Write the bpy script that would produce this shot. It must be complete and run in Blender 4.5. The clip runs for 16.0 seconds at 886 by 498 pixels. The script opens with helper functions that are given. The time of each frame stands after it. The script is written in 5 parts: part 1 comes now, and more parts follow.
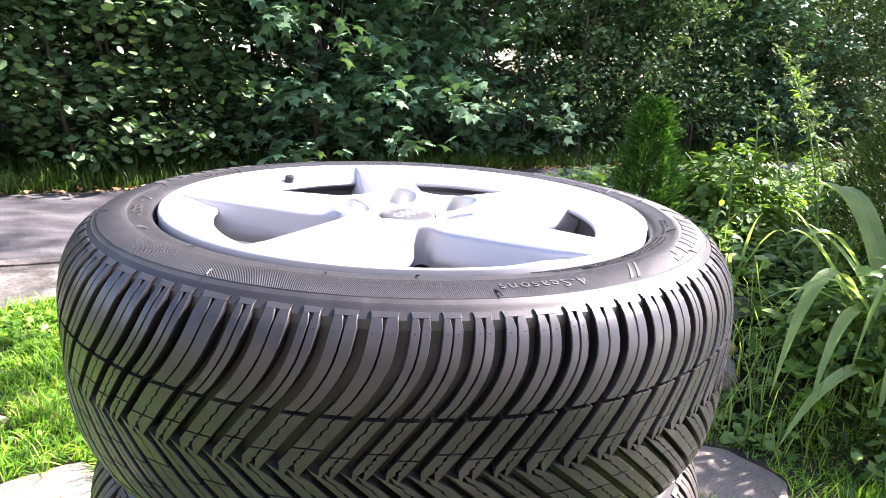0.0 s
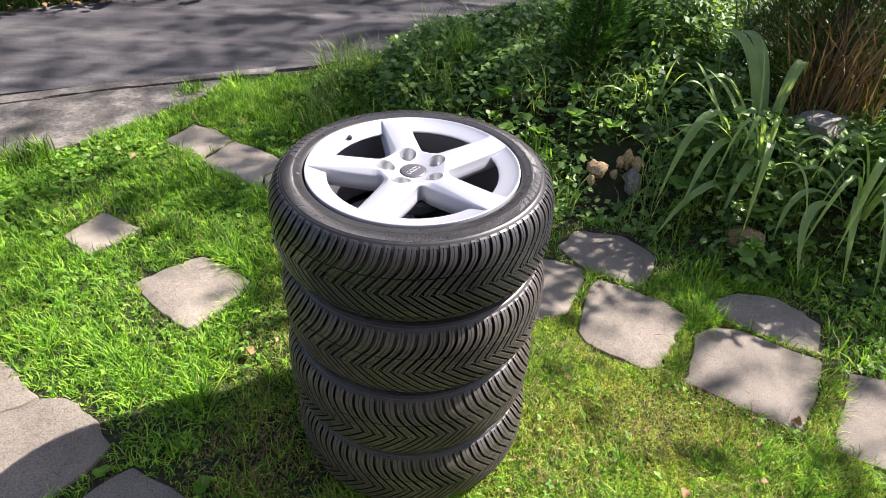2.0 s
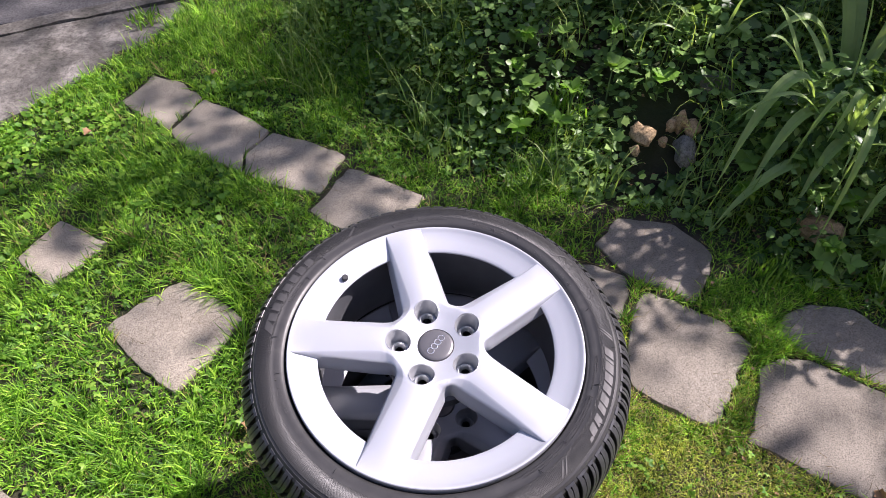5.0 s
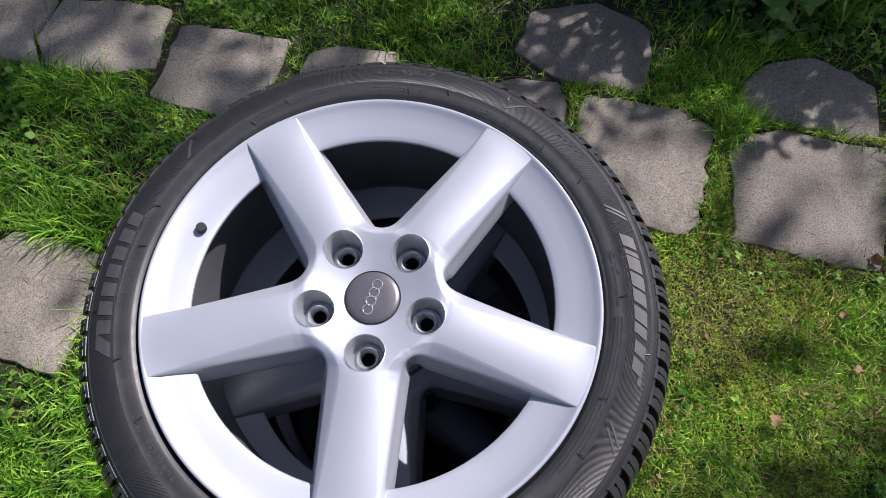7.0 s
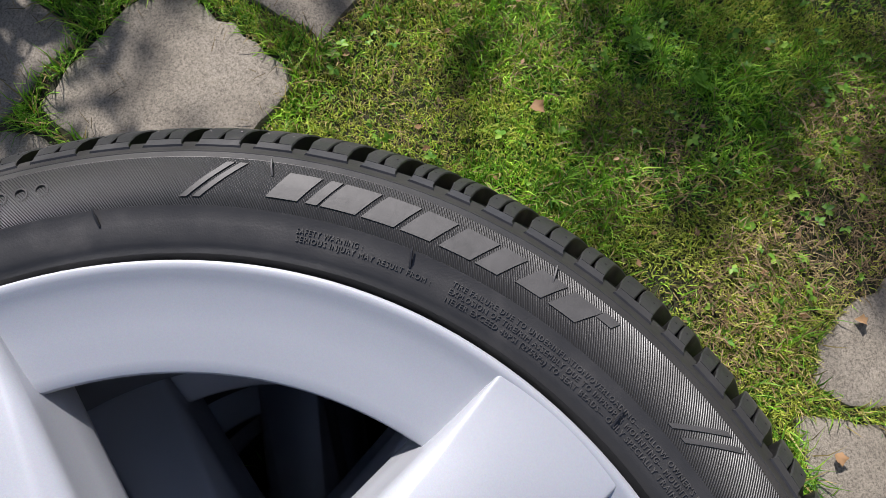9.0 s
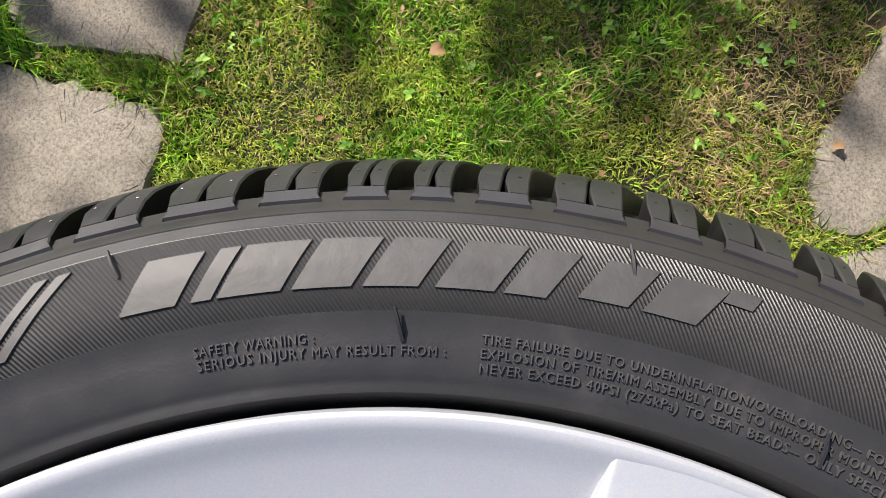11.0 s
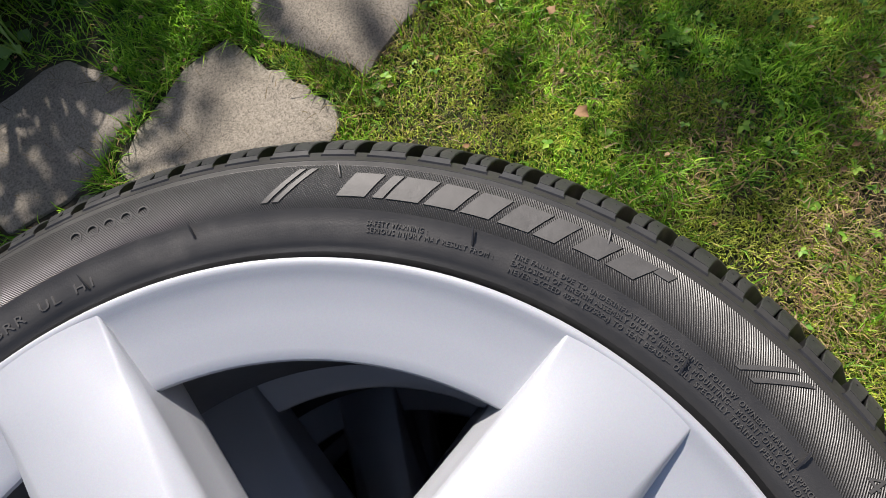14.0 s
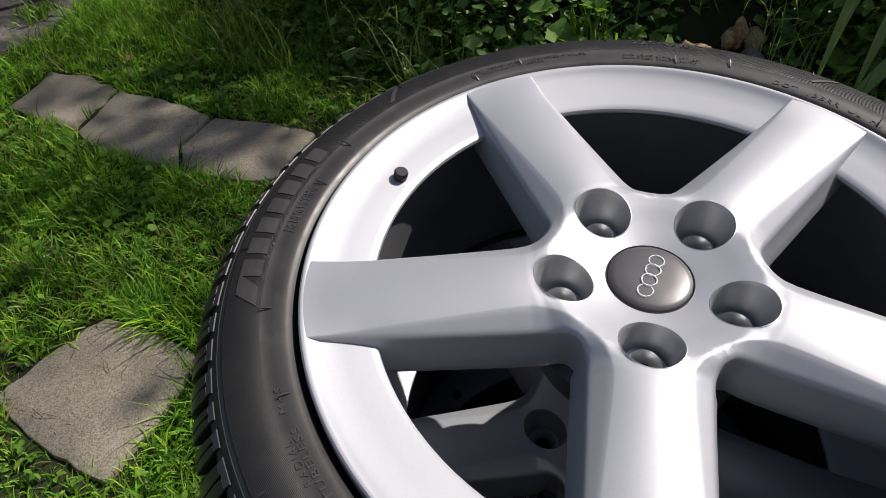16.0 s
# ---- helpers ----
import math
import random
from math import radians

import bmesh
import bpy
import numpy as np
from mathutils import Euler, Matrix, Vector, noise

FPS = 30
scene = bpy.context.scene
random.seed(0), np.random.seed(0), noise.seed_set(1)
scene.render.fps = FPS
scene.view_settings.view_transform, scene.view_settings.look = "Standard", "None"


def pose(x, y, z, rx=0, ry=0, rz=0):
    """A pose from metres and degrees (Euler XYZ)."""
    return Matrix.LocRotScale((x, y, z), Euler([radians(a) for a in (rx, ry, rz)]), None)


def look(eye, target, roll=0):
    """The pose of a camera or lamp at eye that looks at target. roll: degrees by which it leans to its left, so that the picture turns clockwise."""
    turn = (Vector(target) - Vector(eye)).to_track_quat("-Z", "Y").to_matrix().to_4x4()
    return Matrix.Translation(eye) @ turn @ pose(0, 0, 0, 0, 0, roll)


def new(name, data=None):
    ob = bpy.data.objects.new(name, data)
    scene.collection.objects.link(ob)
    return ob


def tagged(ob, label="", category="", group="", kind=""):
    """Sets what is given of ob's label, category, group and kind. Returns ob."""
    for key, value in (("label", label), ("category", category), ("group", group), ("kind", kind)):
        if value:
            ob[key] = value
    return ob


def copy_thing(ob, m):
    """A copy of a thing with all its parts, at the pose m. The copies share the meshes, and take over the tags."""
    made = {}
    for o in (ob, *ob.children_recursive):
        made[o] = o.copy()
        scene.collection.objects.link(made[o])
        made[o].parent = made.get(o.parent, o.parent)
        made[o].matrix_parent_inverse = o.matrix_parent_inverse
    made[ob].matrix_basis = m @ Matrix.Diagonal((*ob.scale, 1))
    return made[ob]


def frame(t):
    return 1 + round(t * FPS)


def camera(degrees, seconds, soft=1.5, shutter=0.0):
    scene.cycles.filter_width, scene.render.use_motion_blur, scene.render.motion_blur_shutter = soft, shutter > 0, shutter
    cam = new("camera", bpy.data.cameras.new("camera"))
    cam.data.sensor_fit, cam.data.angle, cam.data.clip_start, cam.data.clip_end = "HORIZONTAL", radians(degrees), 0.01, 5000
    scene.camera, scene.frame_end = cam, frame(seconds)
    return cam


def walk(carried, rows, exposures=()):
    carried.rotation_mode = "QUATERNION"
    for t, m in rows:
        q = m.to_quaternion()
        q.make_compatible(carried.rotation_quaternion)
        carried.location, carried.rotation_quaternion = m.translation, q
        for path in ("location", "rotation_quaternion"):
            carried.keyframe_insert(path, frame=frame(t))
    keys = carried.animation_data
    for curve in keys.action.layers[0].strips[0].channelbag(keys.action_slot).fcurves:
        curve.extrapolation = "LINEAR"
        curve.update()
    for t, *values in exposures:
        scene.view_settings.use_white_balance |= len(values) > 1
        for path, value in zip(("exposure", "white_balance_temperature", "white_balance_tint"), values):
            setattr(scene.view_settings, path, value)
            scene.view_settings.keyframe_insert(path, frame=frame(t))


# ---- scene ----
cam = camera(68.7, 16.0, 0.75)
PATH = [
    (0, (0.072, -0.645, 0.985), (-0.03, 1.279, 0.447), 2.8),
    (0.5, (0.074, -0.798, 1.186), (-0.028, 1.054, 0.438), 2.0),
    (1, (0.073, -0.919, 1.369), (-0.012, 0.834, 0.41), 1.6),
    (1.5, (0.07, -1.094, 1.484), (0.011, 0.567, 0.371), 1.7),
    (2, (0.101, -1.237, 1.555), (0.064, 0.363, 0.356), 2.3),
    (2.5, (0.135, -1.29, 1.636), (0.092, 0.274, 0.391), 2.1),
    (3, (0.107, -1.209, 1.716), (0.061, 0.315, 0.422), 1.7),
    (3.2, (0.092, -1.144, 1.736), (0.046, 0.365, 0.425), 1.5),
    (5.3, (0.019, -0.467, 1.743), (-0.007, 0.717, 0.131), -0.7),
    (5.5, (0.015, -0.443, 1.721), (0.001, 0.7, 0.08), -0.8),
    (6, (0.014, -0.388, 1.675), (0.036, 0.647, -0.036), -1.3),
    (6.5, (0.006, -0.314, 1.607), (0.086, 0.584, -0.179), -2.0),
    (7, (0.025, -0.223, 1.476), (0.197, 0.518, -0.374), -2.4),
    (7.5, (0.091, -0.133, 1.348), (0.406, 0.413, -0.55), -1.7),
    (8, (0.142, -0.092, 1.259), (0.579, 0.256, -0.661), 0.3),
    (8.5, (0.152, -0.083, 1.199), (0.652, 0.089, -0.73), 1.6),
    (9, (0.182, -0.087, 1.121), (0.671, -0.072, -0.818), 4.5),
    (9.2, (0.195, -0.091, 1.092), (0.669, -0.123, -0.851), 5.5),
    (11.3, (0.234, -0.076, 1.008), (0.613, -0.207, -0.952), 2.7),
    (11.5, (0.239, -0.076, 1.002), (0.621, -0.205, -0.957), 1.8),
    (12, (0.242, -0.078, 0.993), (0.634, -0.204, -0.964), 0.5),
    (12.5, (0.24, -0.079, 0.998), (0.65, -0.203, -0.955), -0.4),
    (13, (0.228, -0.077, 1.027), (0.673, -0.179, -0.92), -3.1),
    (13.5, (0.205, -0.081, 1.067), (0.71, -0.089, -0.868), -10.2),
    (14, (0.155, -0.088, 1.137), (0.714, 0.112, -0.773), -18.6),
    (14.5, (0.067, -0.118, 1.224), (0.684, 0.406, -0.605), -19.0),
    (15, (-0.021, -0.2, 1.301), (0.517, 0.694, -0.406), -17.3),
    (15.5, (-0.117, -0.255, 1.271), (0.23, 0.929, -0.304), -10.9),
    (16, (-0.158, -0.261, 1.182), (-0.06, 1.073, -0.305), -3.5),
]
EXPOSURES = ((0, 2.72, 6350, 28), (0.5, 2.07, 6150, 44), (1.0, 1.6, 6300, 32), (1.5, 1.55, 6450, 25), (2.0, 1.55, 6450, 22), (2.5, 1.57, 6400, 24), (3.2, 1.5, 6400, 24),
             (5.3, 1.15, 6200, 28), (6.0, 1.05, 6350, 25), (6.5, 0.83, 6250, 20), (7.0, 0.52, 5950, 22), (7.5, 0.43, 5900, 17), (8.5, 0.52, 6000, 22), (9.2, 0.72, 6250, 15),
             (11.3, 1.2, 6600, 15), (11.8, 1.48, 6600, 15), (12.5, 1.70, 6600, 15), (13.0, 1.4, 6600, 15), (13.5, 1.03, 6600, 15), (14.5, 0.68, 6450, 15), (15.0, 0.35, 6450, 15), (16.0, 0.03, 6550, 15))
walk(cam, [(t, look(eye, target, roll)) for t, eye, target, roll in PATH], EXPOSURES)

# ---- light ----
world = bpy.data.worlds.new("world")
scene.world = world
world.use_nodes = True
wn = world.node_tree.nodes
sky = wn.new("ShaderNodeTexSky")
sky.sky_type = "NISHITA"
sky.sun_disc = False
sky.dust_density = 1.6
SUN_AZ = Vector((0.90, 0.44)).normalized()
SUN_EL = radians(43)
sky.sun_elevation = SUN_EL
sky.sun_rotation = math.atan2(SUN_AZ.x, SUN_AZ.y)
world.node_tree.links.new(sky.outputs[0], wn["Background"].inputs[0])
wn["Background"].inputs[1].default_value = 0.085
sun_data = bpy.data.lights.new("sun", "SUN")
sun_data.energy = 5.0
sun_data.angle = radians(0.55)
sun_data.color = (1.0, 0.95, 0.86)
sun = new("sun", sun_data)
sun_dir = Vector((SUN_AZ.x * math.cos(SUN_EL), SUN_AZ.y * math.cos(SUN_EL), math.sin(SUN_EL)))
sun.matrix_basis = look(sun_dir * 30, (0, 0, 0))


# ---- materials ----
class Nodes:
    """Short hand for a node material."""

    def __init__(self, name):
        self.mat = bpy.data.materials.new(name)
        self.mat.use_nodes = True
        self.tree = self.mat.node_tree
        self.bsdf = self.tree.nodes["Principled BSDF"]
        self.out = self.tree.nodes["Material Output"]
        self.coord = self.add("ShaderNodeTexCoord").outputs["Object"]

    def add(self, kind, **values):
        node = self.tree.nodes.new(kind)
        for key, value in values.items():
            node.inputs[key].default_value = value
        return node

    def link(self, a, b):
        self.tree.links.new(a, b)

    def noise(self, scale, detail=4.0, rough=0.6, coord=None):
        n = self.add("ShaderNodeTexNoise", Scale=scale, Detail=detail, Roughness=rough)
        self.link(coord or self.coord, n.inputs["Vector"])
        return n.outputs["Fac"]

    def ramp(self, fac, stops):
        n = self.add("ShaderNodeValToRGB")
        els = n.color_ramp.elements
        while len(els) < len(stops):
            els.new(0.5)
        for el, (pos, col) in zip(els, stops):
            el.position = pos
            el.color = (*col, 1) if len(col) == 3 else col
        self.link(fac, n.inputs[0])
        return n.outputs[0]

    def mix(self, fac, a, b, mode="MIX"):
        n = self.tree.nodes.new("ShaderNodeMix")
        n.data_type = "RGBA"
        n.blend_type = mode
        for value, slot in ((fac, 0), (a, 6), (b, 7)):
            if isinstance(value, (int, float)):
                n.inputs[slot].default_value = value
            elif isinstance(value, tuple):
                n.inputs[slot].default_value = (*value, 1)
            else:
                self.link(value, n.inputs[slot])
        return n.outputs[2]

    def math(self, op, a, b=0.0):
        n = self.tree.nodes.new("ShaderNodeMath")
        n.operation = op
        for value, slot in ((a, 0), (b, 1)):
            if isinstance(value, (int, float)):
                n.inputs[slot].default_value = value
            else:
                self.link(value, n.inputs[slot])
        return n.outputs[0]

    def bump(self, height, strength, distance, after=None):
        n = self.add("ShaderNodeBump", Strength=strength, Distance=distance)
        self.link(height, n.inputs["Height"])
        if after:
            self.link(after, n.inputs["Normal"])
        self.link(n.outputs[0], self.bsdf.inputs["Normal"])
        return n.outputs[0]

    def set(self, **values):
        for key, value in values.items():
            slot = self.bsdf.inputs[key.replace("_", " ")]
            if isinstance(value, (int, float)):
                slot.default_value = value
            elif isinstance(value, tuple):
                slot.default_value = (*value, 1)
            else:
                self.link(value, slot)
        return self

    def island(self):
        return self.tree.nodes.new("ShaderNodeNewGeometry").outputs["Random Per Island"]

    def pick(self):
        return self.tree.nodes.new("ShaderNodeObjectInfo").outputs["Random"]


def rubber(name, tones, ribs=False, gloss=(0.42, 0.58)):
    m = Nodes(name)
    dust = m.noise(35, 5)
    col = m.ramp(dust, list(zip((0.3, 0.6, 0.85), tones)))
    m.set(Base_Color=col, Roughness=m.ramp(m.noise(60, 3), [(0.3, (gloss[0],) * 3), (0.7, (gloss[1],) * 3)]))
    m.bsdf.inputs["Specular IOR Level"].default_value = 0.5
    grain = m.bump(m.noise(900, 2), 0.15, 0.0006)
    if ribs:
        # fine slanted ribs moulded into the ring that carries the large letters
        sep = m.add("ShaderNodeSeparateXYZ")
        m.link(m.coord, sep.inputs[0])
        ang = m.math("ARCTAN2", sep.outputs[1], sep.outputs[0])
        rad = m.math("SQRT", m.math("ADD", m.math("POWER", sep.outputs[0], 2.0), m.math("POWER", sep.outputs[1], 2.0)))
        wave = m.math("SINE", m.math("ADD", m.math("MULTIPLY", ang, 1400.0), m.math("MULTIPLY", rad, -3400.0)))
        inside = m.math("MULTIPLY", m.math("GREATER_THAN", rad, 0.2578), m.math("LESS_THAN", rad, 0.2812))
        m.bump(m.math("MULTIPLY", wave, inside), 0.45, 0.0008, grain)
        # the shade between the fine ribs is put into the ring's darker colour
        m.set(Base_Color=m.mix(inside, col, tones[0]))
    return m.mat


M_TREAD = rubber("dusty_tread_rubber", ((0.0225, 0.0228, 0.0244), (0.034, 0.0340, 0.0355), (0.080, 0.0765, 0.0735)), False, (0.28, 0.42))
M_DUSTY = rubber("brown_dusty_tread_rubber", ((0.036, 0.033, 0.029), (0.062, 0.055, 0.047), (0.135, 0.116, 0.096)), False, (0.42, 0.58))
# near-black copy of the rubber that holds the shade of the tread grooves
M_GROOVE = rubber("groove_shade_rubber", ((0.003, 0.003, 0.003), (0.004, 0.0038, 0.0036), (0.008, 0.007, 0.006)))
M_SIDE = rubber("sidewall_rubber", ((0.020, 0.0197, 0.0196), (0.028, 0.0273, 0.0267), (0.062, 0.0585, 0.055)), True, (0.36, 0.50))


def plain(name, col, rough, metal=0.0, spread=0.12, scale=30.0, bump=0.0):
    m = Nodes(name)
    lo, hi = tuple(c * (1 - spread) for c in col), tuple(min(1, c * (1 + spread)) for c in col)
    m.set(Base_Color=m.ramp(m.noise(scale, 5), [(0.3, lo), (0.7, hi)]), Roughness=rough, Metallic=metal)
    if bump:
        m.bump(m.noise(scale * 4, 4), 0.5, bump)
    return m.mat


M_LETTER = plain("letter_rubber", (0.042, 0.041, 0.040), 0.60, 0, 0.25, 60, 0.0004)
m = Nodes("silver_paint")
flake = m.add("ShaderNodeTexVoronoi", Scale=2600.0)
m.link(m.coord, flake.inputs["Vector"])
m.set(Base_Color=m.mix(0.10, (0.405, 0.420, 0.452), flake.outputs["Color"], "SOFT_LIGHT"), Metallic=0.43,
      Roughness=m.ramp(m.noise(14, 4), [(0.3, (0.45,) * 3), (0.75, (0.53,) * 3)]))
m.bump(m.noise(420, 2), 0.04, 0.0004)
M_SILVER = m.mat
# much darker than the rim silver: shade inside the wheel is in this grey
M_BARREL = plain("barrel_shade_grey", (0.118, 0.122, 0.131), 0.5, 0.4, 0.15, 18)
M_CUP = plain("cup_paint", (0.46, 0.47, 0.485), 0.36, 0.6, 0.1, 30)
# tone of the added south wall, set for the fill it bounces
M_FILL_WALL = plain("fill_wall_stucco", (0.30, 0.275, 0.235), 0.9, 0, 0.08, 6, 0.004)
M_CAP = plain("cap_grey", (0.125, 0.122, 0.126), 0.36, 0.45, 0.06, 60)
M_CHROME = plain("chrome", (0.92, 0.92, 0.93), 0.32, 1.0, 0.03)
M_BLACK = plain("black_plastic_and_holes", (0.02, 0.02, 0.022), 0.4)


def leafy(name, lo, mid, hi, shine=0.45, through_light=0.35, scale=9.0, low=(0.75, 0.78, 0.7), high=(1.15, 1.1, 1.0)):
    """Foliage: colour from island to island, a little light passes through."""
    m = Nodes(name)
    a = m.ramp(m.island(), [(0.0, lo), (0.5, mid), (1.0, hi)])
    patch = m.ramp(m.noise(scale, 3), [(0.33, low), (0.67, high)])
    col = m.mix(1.0, a, patch, "MULTIPLY")
    m.set(Base_Color=col, Roughness=shine, Specular_IOR_Level=0.3)
    t = m.add("ShaderNodeBsdfTranslucent")
    m.link(m.mix(1.0, col, (1.25, 1.3, 0.55), "MULTIPLY"), t.inputs["Color"])
    mixer = m.add("ShaderNodeMixShader")
    mixer.inputs[0].default_value = through_light
    m.link(m.bsdf.outputs[0], mixer.inputs[1])
    m.link(t.outputs[0], mixer.inputs[2])
    m.link(mixer.outputs[0], m.out.inputs["Surface"])
    return m.mat


M_GRASS = leafy("lawn_grass", (0.036, 0.125, 0.012), (0.185, 0.42, 0.032), (0.41, 0.63, 0.10), 0.5, 0.45, 21, (0.42, 0.52, 0.5), (1.42, 1.32, 1.05))
M_MOSS = leafy("moss_green", (0.12, 0.18, 0.026), (0.37, 0.46, 0.064), (0.54, 0.59, 0.15), 0.75, 0.38, 26, (0.55, 0.54, 0.6), (1.3, 1.22, 1.0))
M_THATCH = leafy("lawn_thatch", (0.09, 0.058, 0.030), (0.20, 0.137, 0.077), (0.34, 0.255, 0.15), 0.7, 0.15, 9)
M_GRASS2 = leafy("dry_grass", (0.14, 0.12, 0.04), (0.28, 0.22, 0.085), (0.42, 0.34, 0.16), 0.6, 0.2, 6)
M_CLOVER = leafy("clover_leaf", (0.06, 0.17, 0.022), (0.15, 0.33, 0.040), (0.29, 0.46, 0.075), 0.45, 0.42, 4)
M_IVY = leafy("ground_ivy_leaf", (0.035, 0.085, 0.028), (0.14, 0.265, 0.072), (0.31, 0.47, 0.15), 0.36, 0.36, 3)
M_STRAP = leafy("strap_leaf", (0.21, 0.33, 0.12), (0.31, 0.44, 0.18), (0.44, 0.55, 0.27), 0.35, 0.45, 8)
M_VINE = leafy("vine_leaf", (0.075, 0.165, 0.034), (0.135, 0.265, 0.052), (0.23, 0.37, 0.085), 0.5, 0.34, 4)
M_PLUME = leafy("grey_green_plume", (0.12, 0.19, 0.10), (0.19, 0.28, 0.14), (0.29, 0.38, 0.20), 0.6, 0.25, 6)
M_NEEDLE = leafy("needle_green", (0.03, 0.075, 0.018), (0.055, 0.12, 0.024), (0.12, 0.21, 0.04), 0.55, 0.15, 5)
M_DWARF = leafy("dwarf_conifer_green", (0.025, 0.085, 0.018), (0.055, 0.165, 0.030), (0.13, 0.29, 0.055), 0.6, 0.22, 14)
M_HEDGE = leafy("hedge_leaf", (0.050, 0.110, 0.050), (0.095, 0.185, 0.08), (0.17, 0.265, 0.12), 0.62, 0.22, 1.5)
M_HEDGE2 = leafy("maple_leaf", (0.065, 0.155, 0.085), (0.105, 0.215, 0.115), (0.15, 0.28, 0.145), 0.62, 0.16, 1.5)
M_FIELD = plain("field_grass", (0.30, 0.36, 0.09), 0.9, 0, 0.3, 0.6, 0.02)
M_VERGE = leafy("verge_grass", (0.03, 0.075, 0.012), (0.06, 0.13, 0.02), (0.13, 0.19, 0.04), 0.5, 0.35, 2)
M_LONG = leafy("long_grass", (0.11, 0.20, 0.05), (0.20, 0.33, 0.075), (0.34, 0.43, 0.14), 0.45, 0.4, 6)
M_STRAW = leafy("dark_straw", (0.06, 0.045, 0.025), (0.10, 0.075, 0.04), (0.18, 0.14, 0.08), 0.7, 0.1, 8)
M_DEAD = leafy("dead_leaf", (0.16, 0.085, 0.04), (0.27, 0.16, 0.085), (0.36, 0.24, 0.15), 0.7, 0.1, 8)
M_BARK = plain("bark", (0.075, 0.06, 0.045), 0.9, 0, 0.35, 25, 0.004)
M_STALK = plain("green_stalk", (0.10, 0.17, 0.05), 0.6, 0, 0.2, 40)

m = Nodes("soil")
a = m.noise(9, 8, 0.7)
soil = m.ramp(a, [(0.3, (0.010, 0.008, 0.005)), (0.5, (0.026, 0.020, 0.011)), (0.75, (0.085, 0.060, 0.034))])
m.set(Base_Color=m.mix(m.ramp(m.noise(1.6, 4), [(0.4, (0,) * 3), (0.65, (1,) * 3)]), soil, (0.024, 0.040, 0.006)), Roughness=0.95)
m.bump(m.noise(70, 6, 0.7), 0.8, 0.012)
M_SOIL = m.mat


def stone_material(name, dark, mid, light, grain=170):
    m = Nodes(name)
    base = m.ramp(m.noise(5, 6, 0.65), [(0.28, dark), (0.5, mid), (0.72, light)])
    speck = m.ramp(m.noise(grain, 4, 0.75), [(0.37, (0.50, 0.47, 0.43)), (0.5, (0.98, 0.98, 0.97)), (0.64, (1.33, 1.31, 1.26))])
    tone = m.ramp(m.pick(), [(0.0, (0.86, 0.85, 0.84)), (1.0, (1.1, 1.09, 1.06))])
    col = m.mix(1.0, m.mix(0.9, base, speck, "MULTIPLY"), tone, "MULTIPLY")
    stain = m.ramp(m.noise(11, 5, 0.7), [(0.55, (1, 1, 1)), (0.75, (0.62, 0.6, 0.55))])
    m.set(Base_Color=m.mix(0.8, col, stain, "MULTIPLY"), Roughness=0.88)
    first = m.bump(m.noise(grain, 5, 0.7), 0.55, 0.0035)
    m.bump(m.noise(22, 4, 0.6), 0.5, 0.008, first)
    return m.mat


M_SLAB = stone_material("slab_concrete", (0.128, 0.113, 0.091), (0.184, 0.165, 0.137), (0.240, 0.217, 0.182), 230)
M_PALE = stone_material("pale_slab_concrete", (0.180, 0.159, 0.128), (0.262, 0.234, 0.192), (0.335, 0.302, 0.250), 230)
M_ROCK = stone_material("field_stone", (0.23, 0.155, 0.08), (0.36, 0.255, 0.14), (0.48, 0.37, 0.22), 120)
M_GREYROCK = stone_material("grey_stone", (0.11, 0.105, 0.09), (0.17, 0.165, 0.145), (0.25, 0.245, 0.22), 120)
M_APRON = stone_material("worn_concrete", (0.03, 0.031, 0.024), (0.095, 0.089, 0.081), (0.24, 0.23, 0.215), 60)

m = Nodes("asphalt")
base = m.ramp(m.noise(2.2, 6, 0.65), [(0.3, (0.027, 0.027, 0.032)), (0.55, (0.042, 0.041, 0.047)), (0.8, (0.066, 0.065, 0.068))])
# pale dusty tracks worn along the lane
turn = m.add("ShaderNodeMapping", Rotation=(0, 0, radians(-29)), Scale=(0.22, 1.9, 1.0))
m.link(m.coord, turn.inputs["Vector"])
tracks = m.ramp(m.noise(1.0, 5, 0.6, turn.outputs[0]), [(0.50, (0,) * 3), (0.66, (1,) * 3)])
base = m.mix(tracks, base, (0.14, 0.134, 0.13))
m.set(Base_Color=m.mix(0.85, base, m.ramp(m.noise(90, 4, 0.75), [(0.35, (0.5,) * 3), (0.65, (1.4,) * 3)]), "MULTIPLY"), Roughness=0.85)
m.bump(m.noise(110, 5, 0.7), 0.8, 0.008)
M_ROAD = m.mat


# ---- builders ----
def link_mesh(name, bm, material, parent=None, label="", smooth=40, **tags):
    me = bpy.data.meshes.new(name)
    bm.to_mesh(me)
    bm.free()
    me.materials.append(material)
    if smooth:
        for p in me.polygons:
            p.use_smooth = True
        me.set_sharp_from_angle(angle=radians(smooth))
    ob = new(name, me)
    ob.parent = parent
    return tagged(ob, label, **tags)


def part(name, bm, material, parent, label="", smooth=40):
    return link_mesh(name, bm, material, parent, label, smooth)


def thing(name, label, category, group="", at=(0, 0, 0)):
    ob = new(name)
    ob.location = at
    ob.empty_display_size = 0.1
    return tagged(ob, label, category, group)


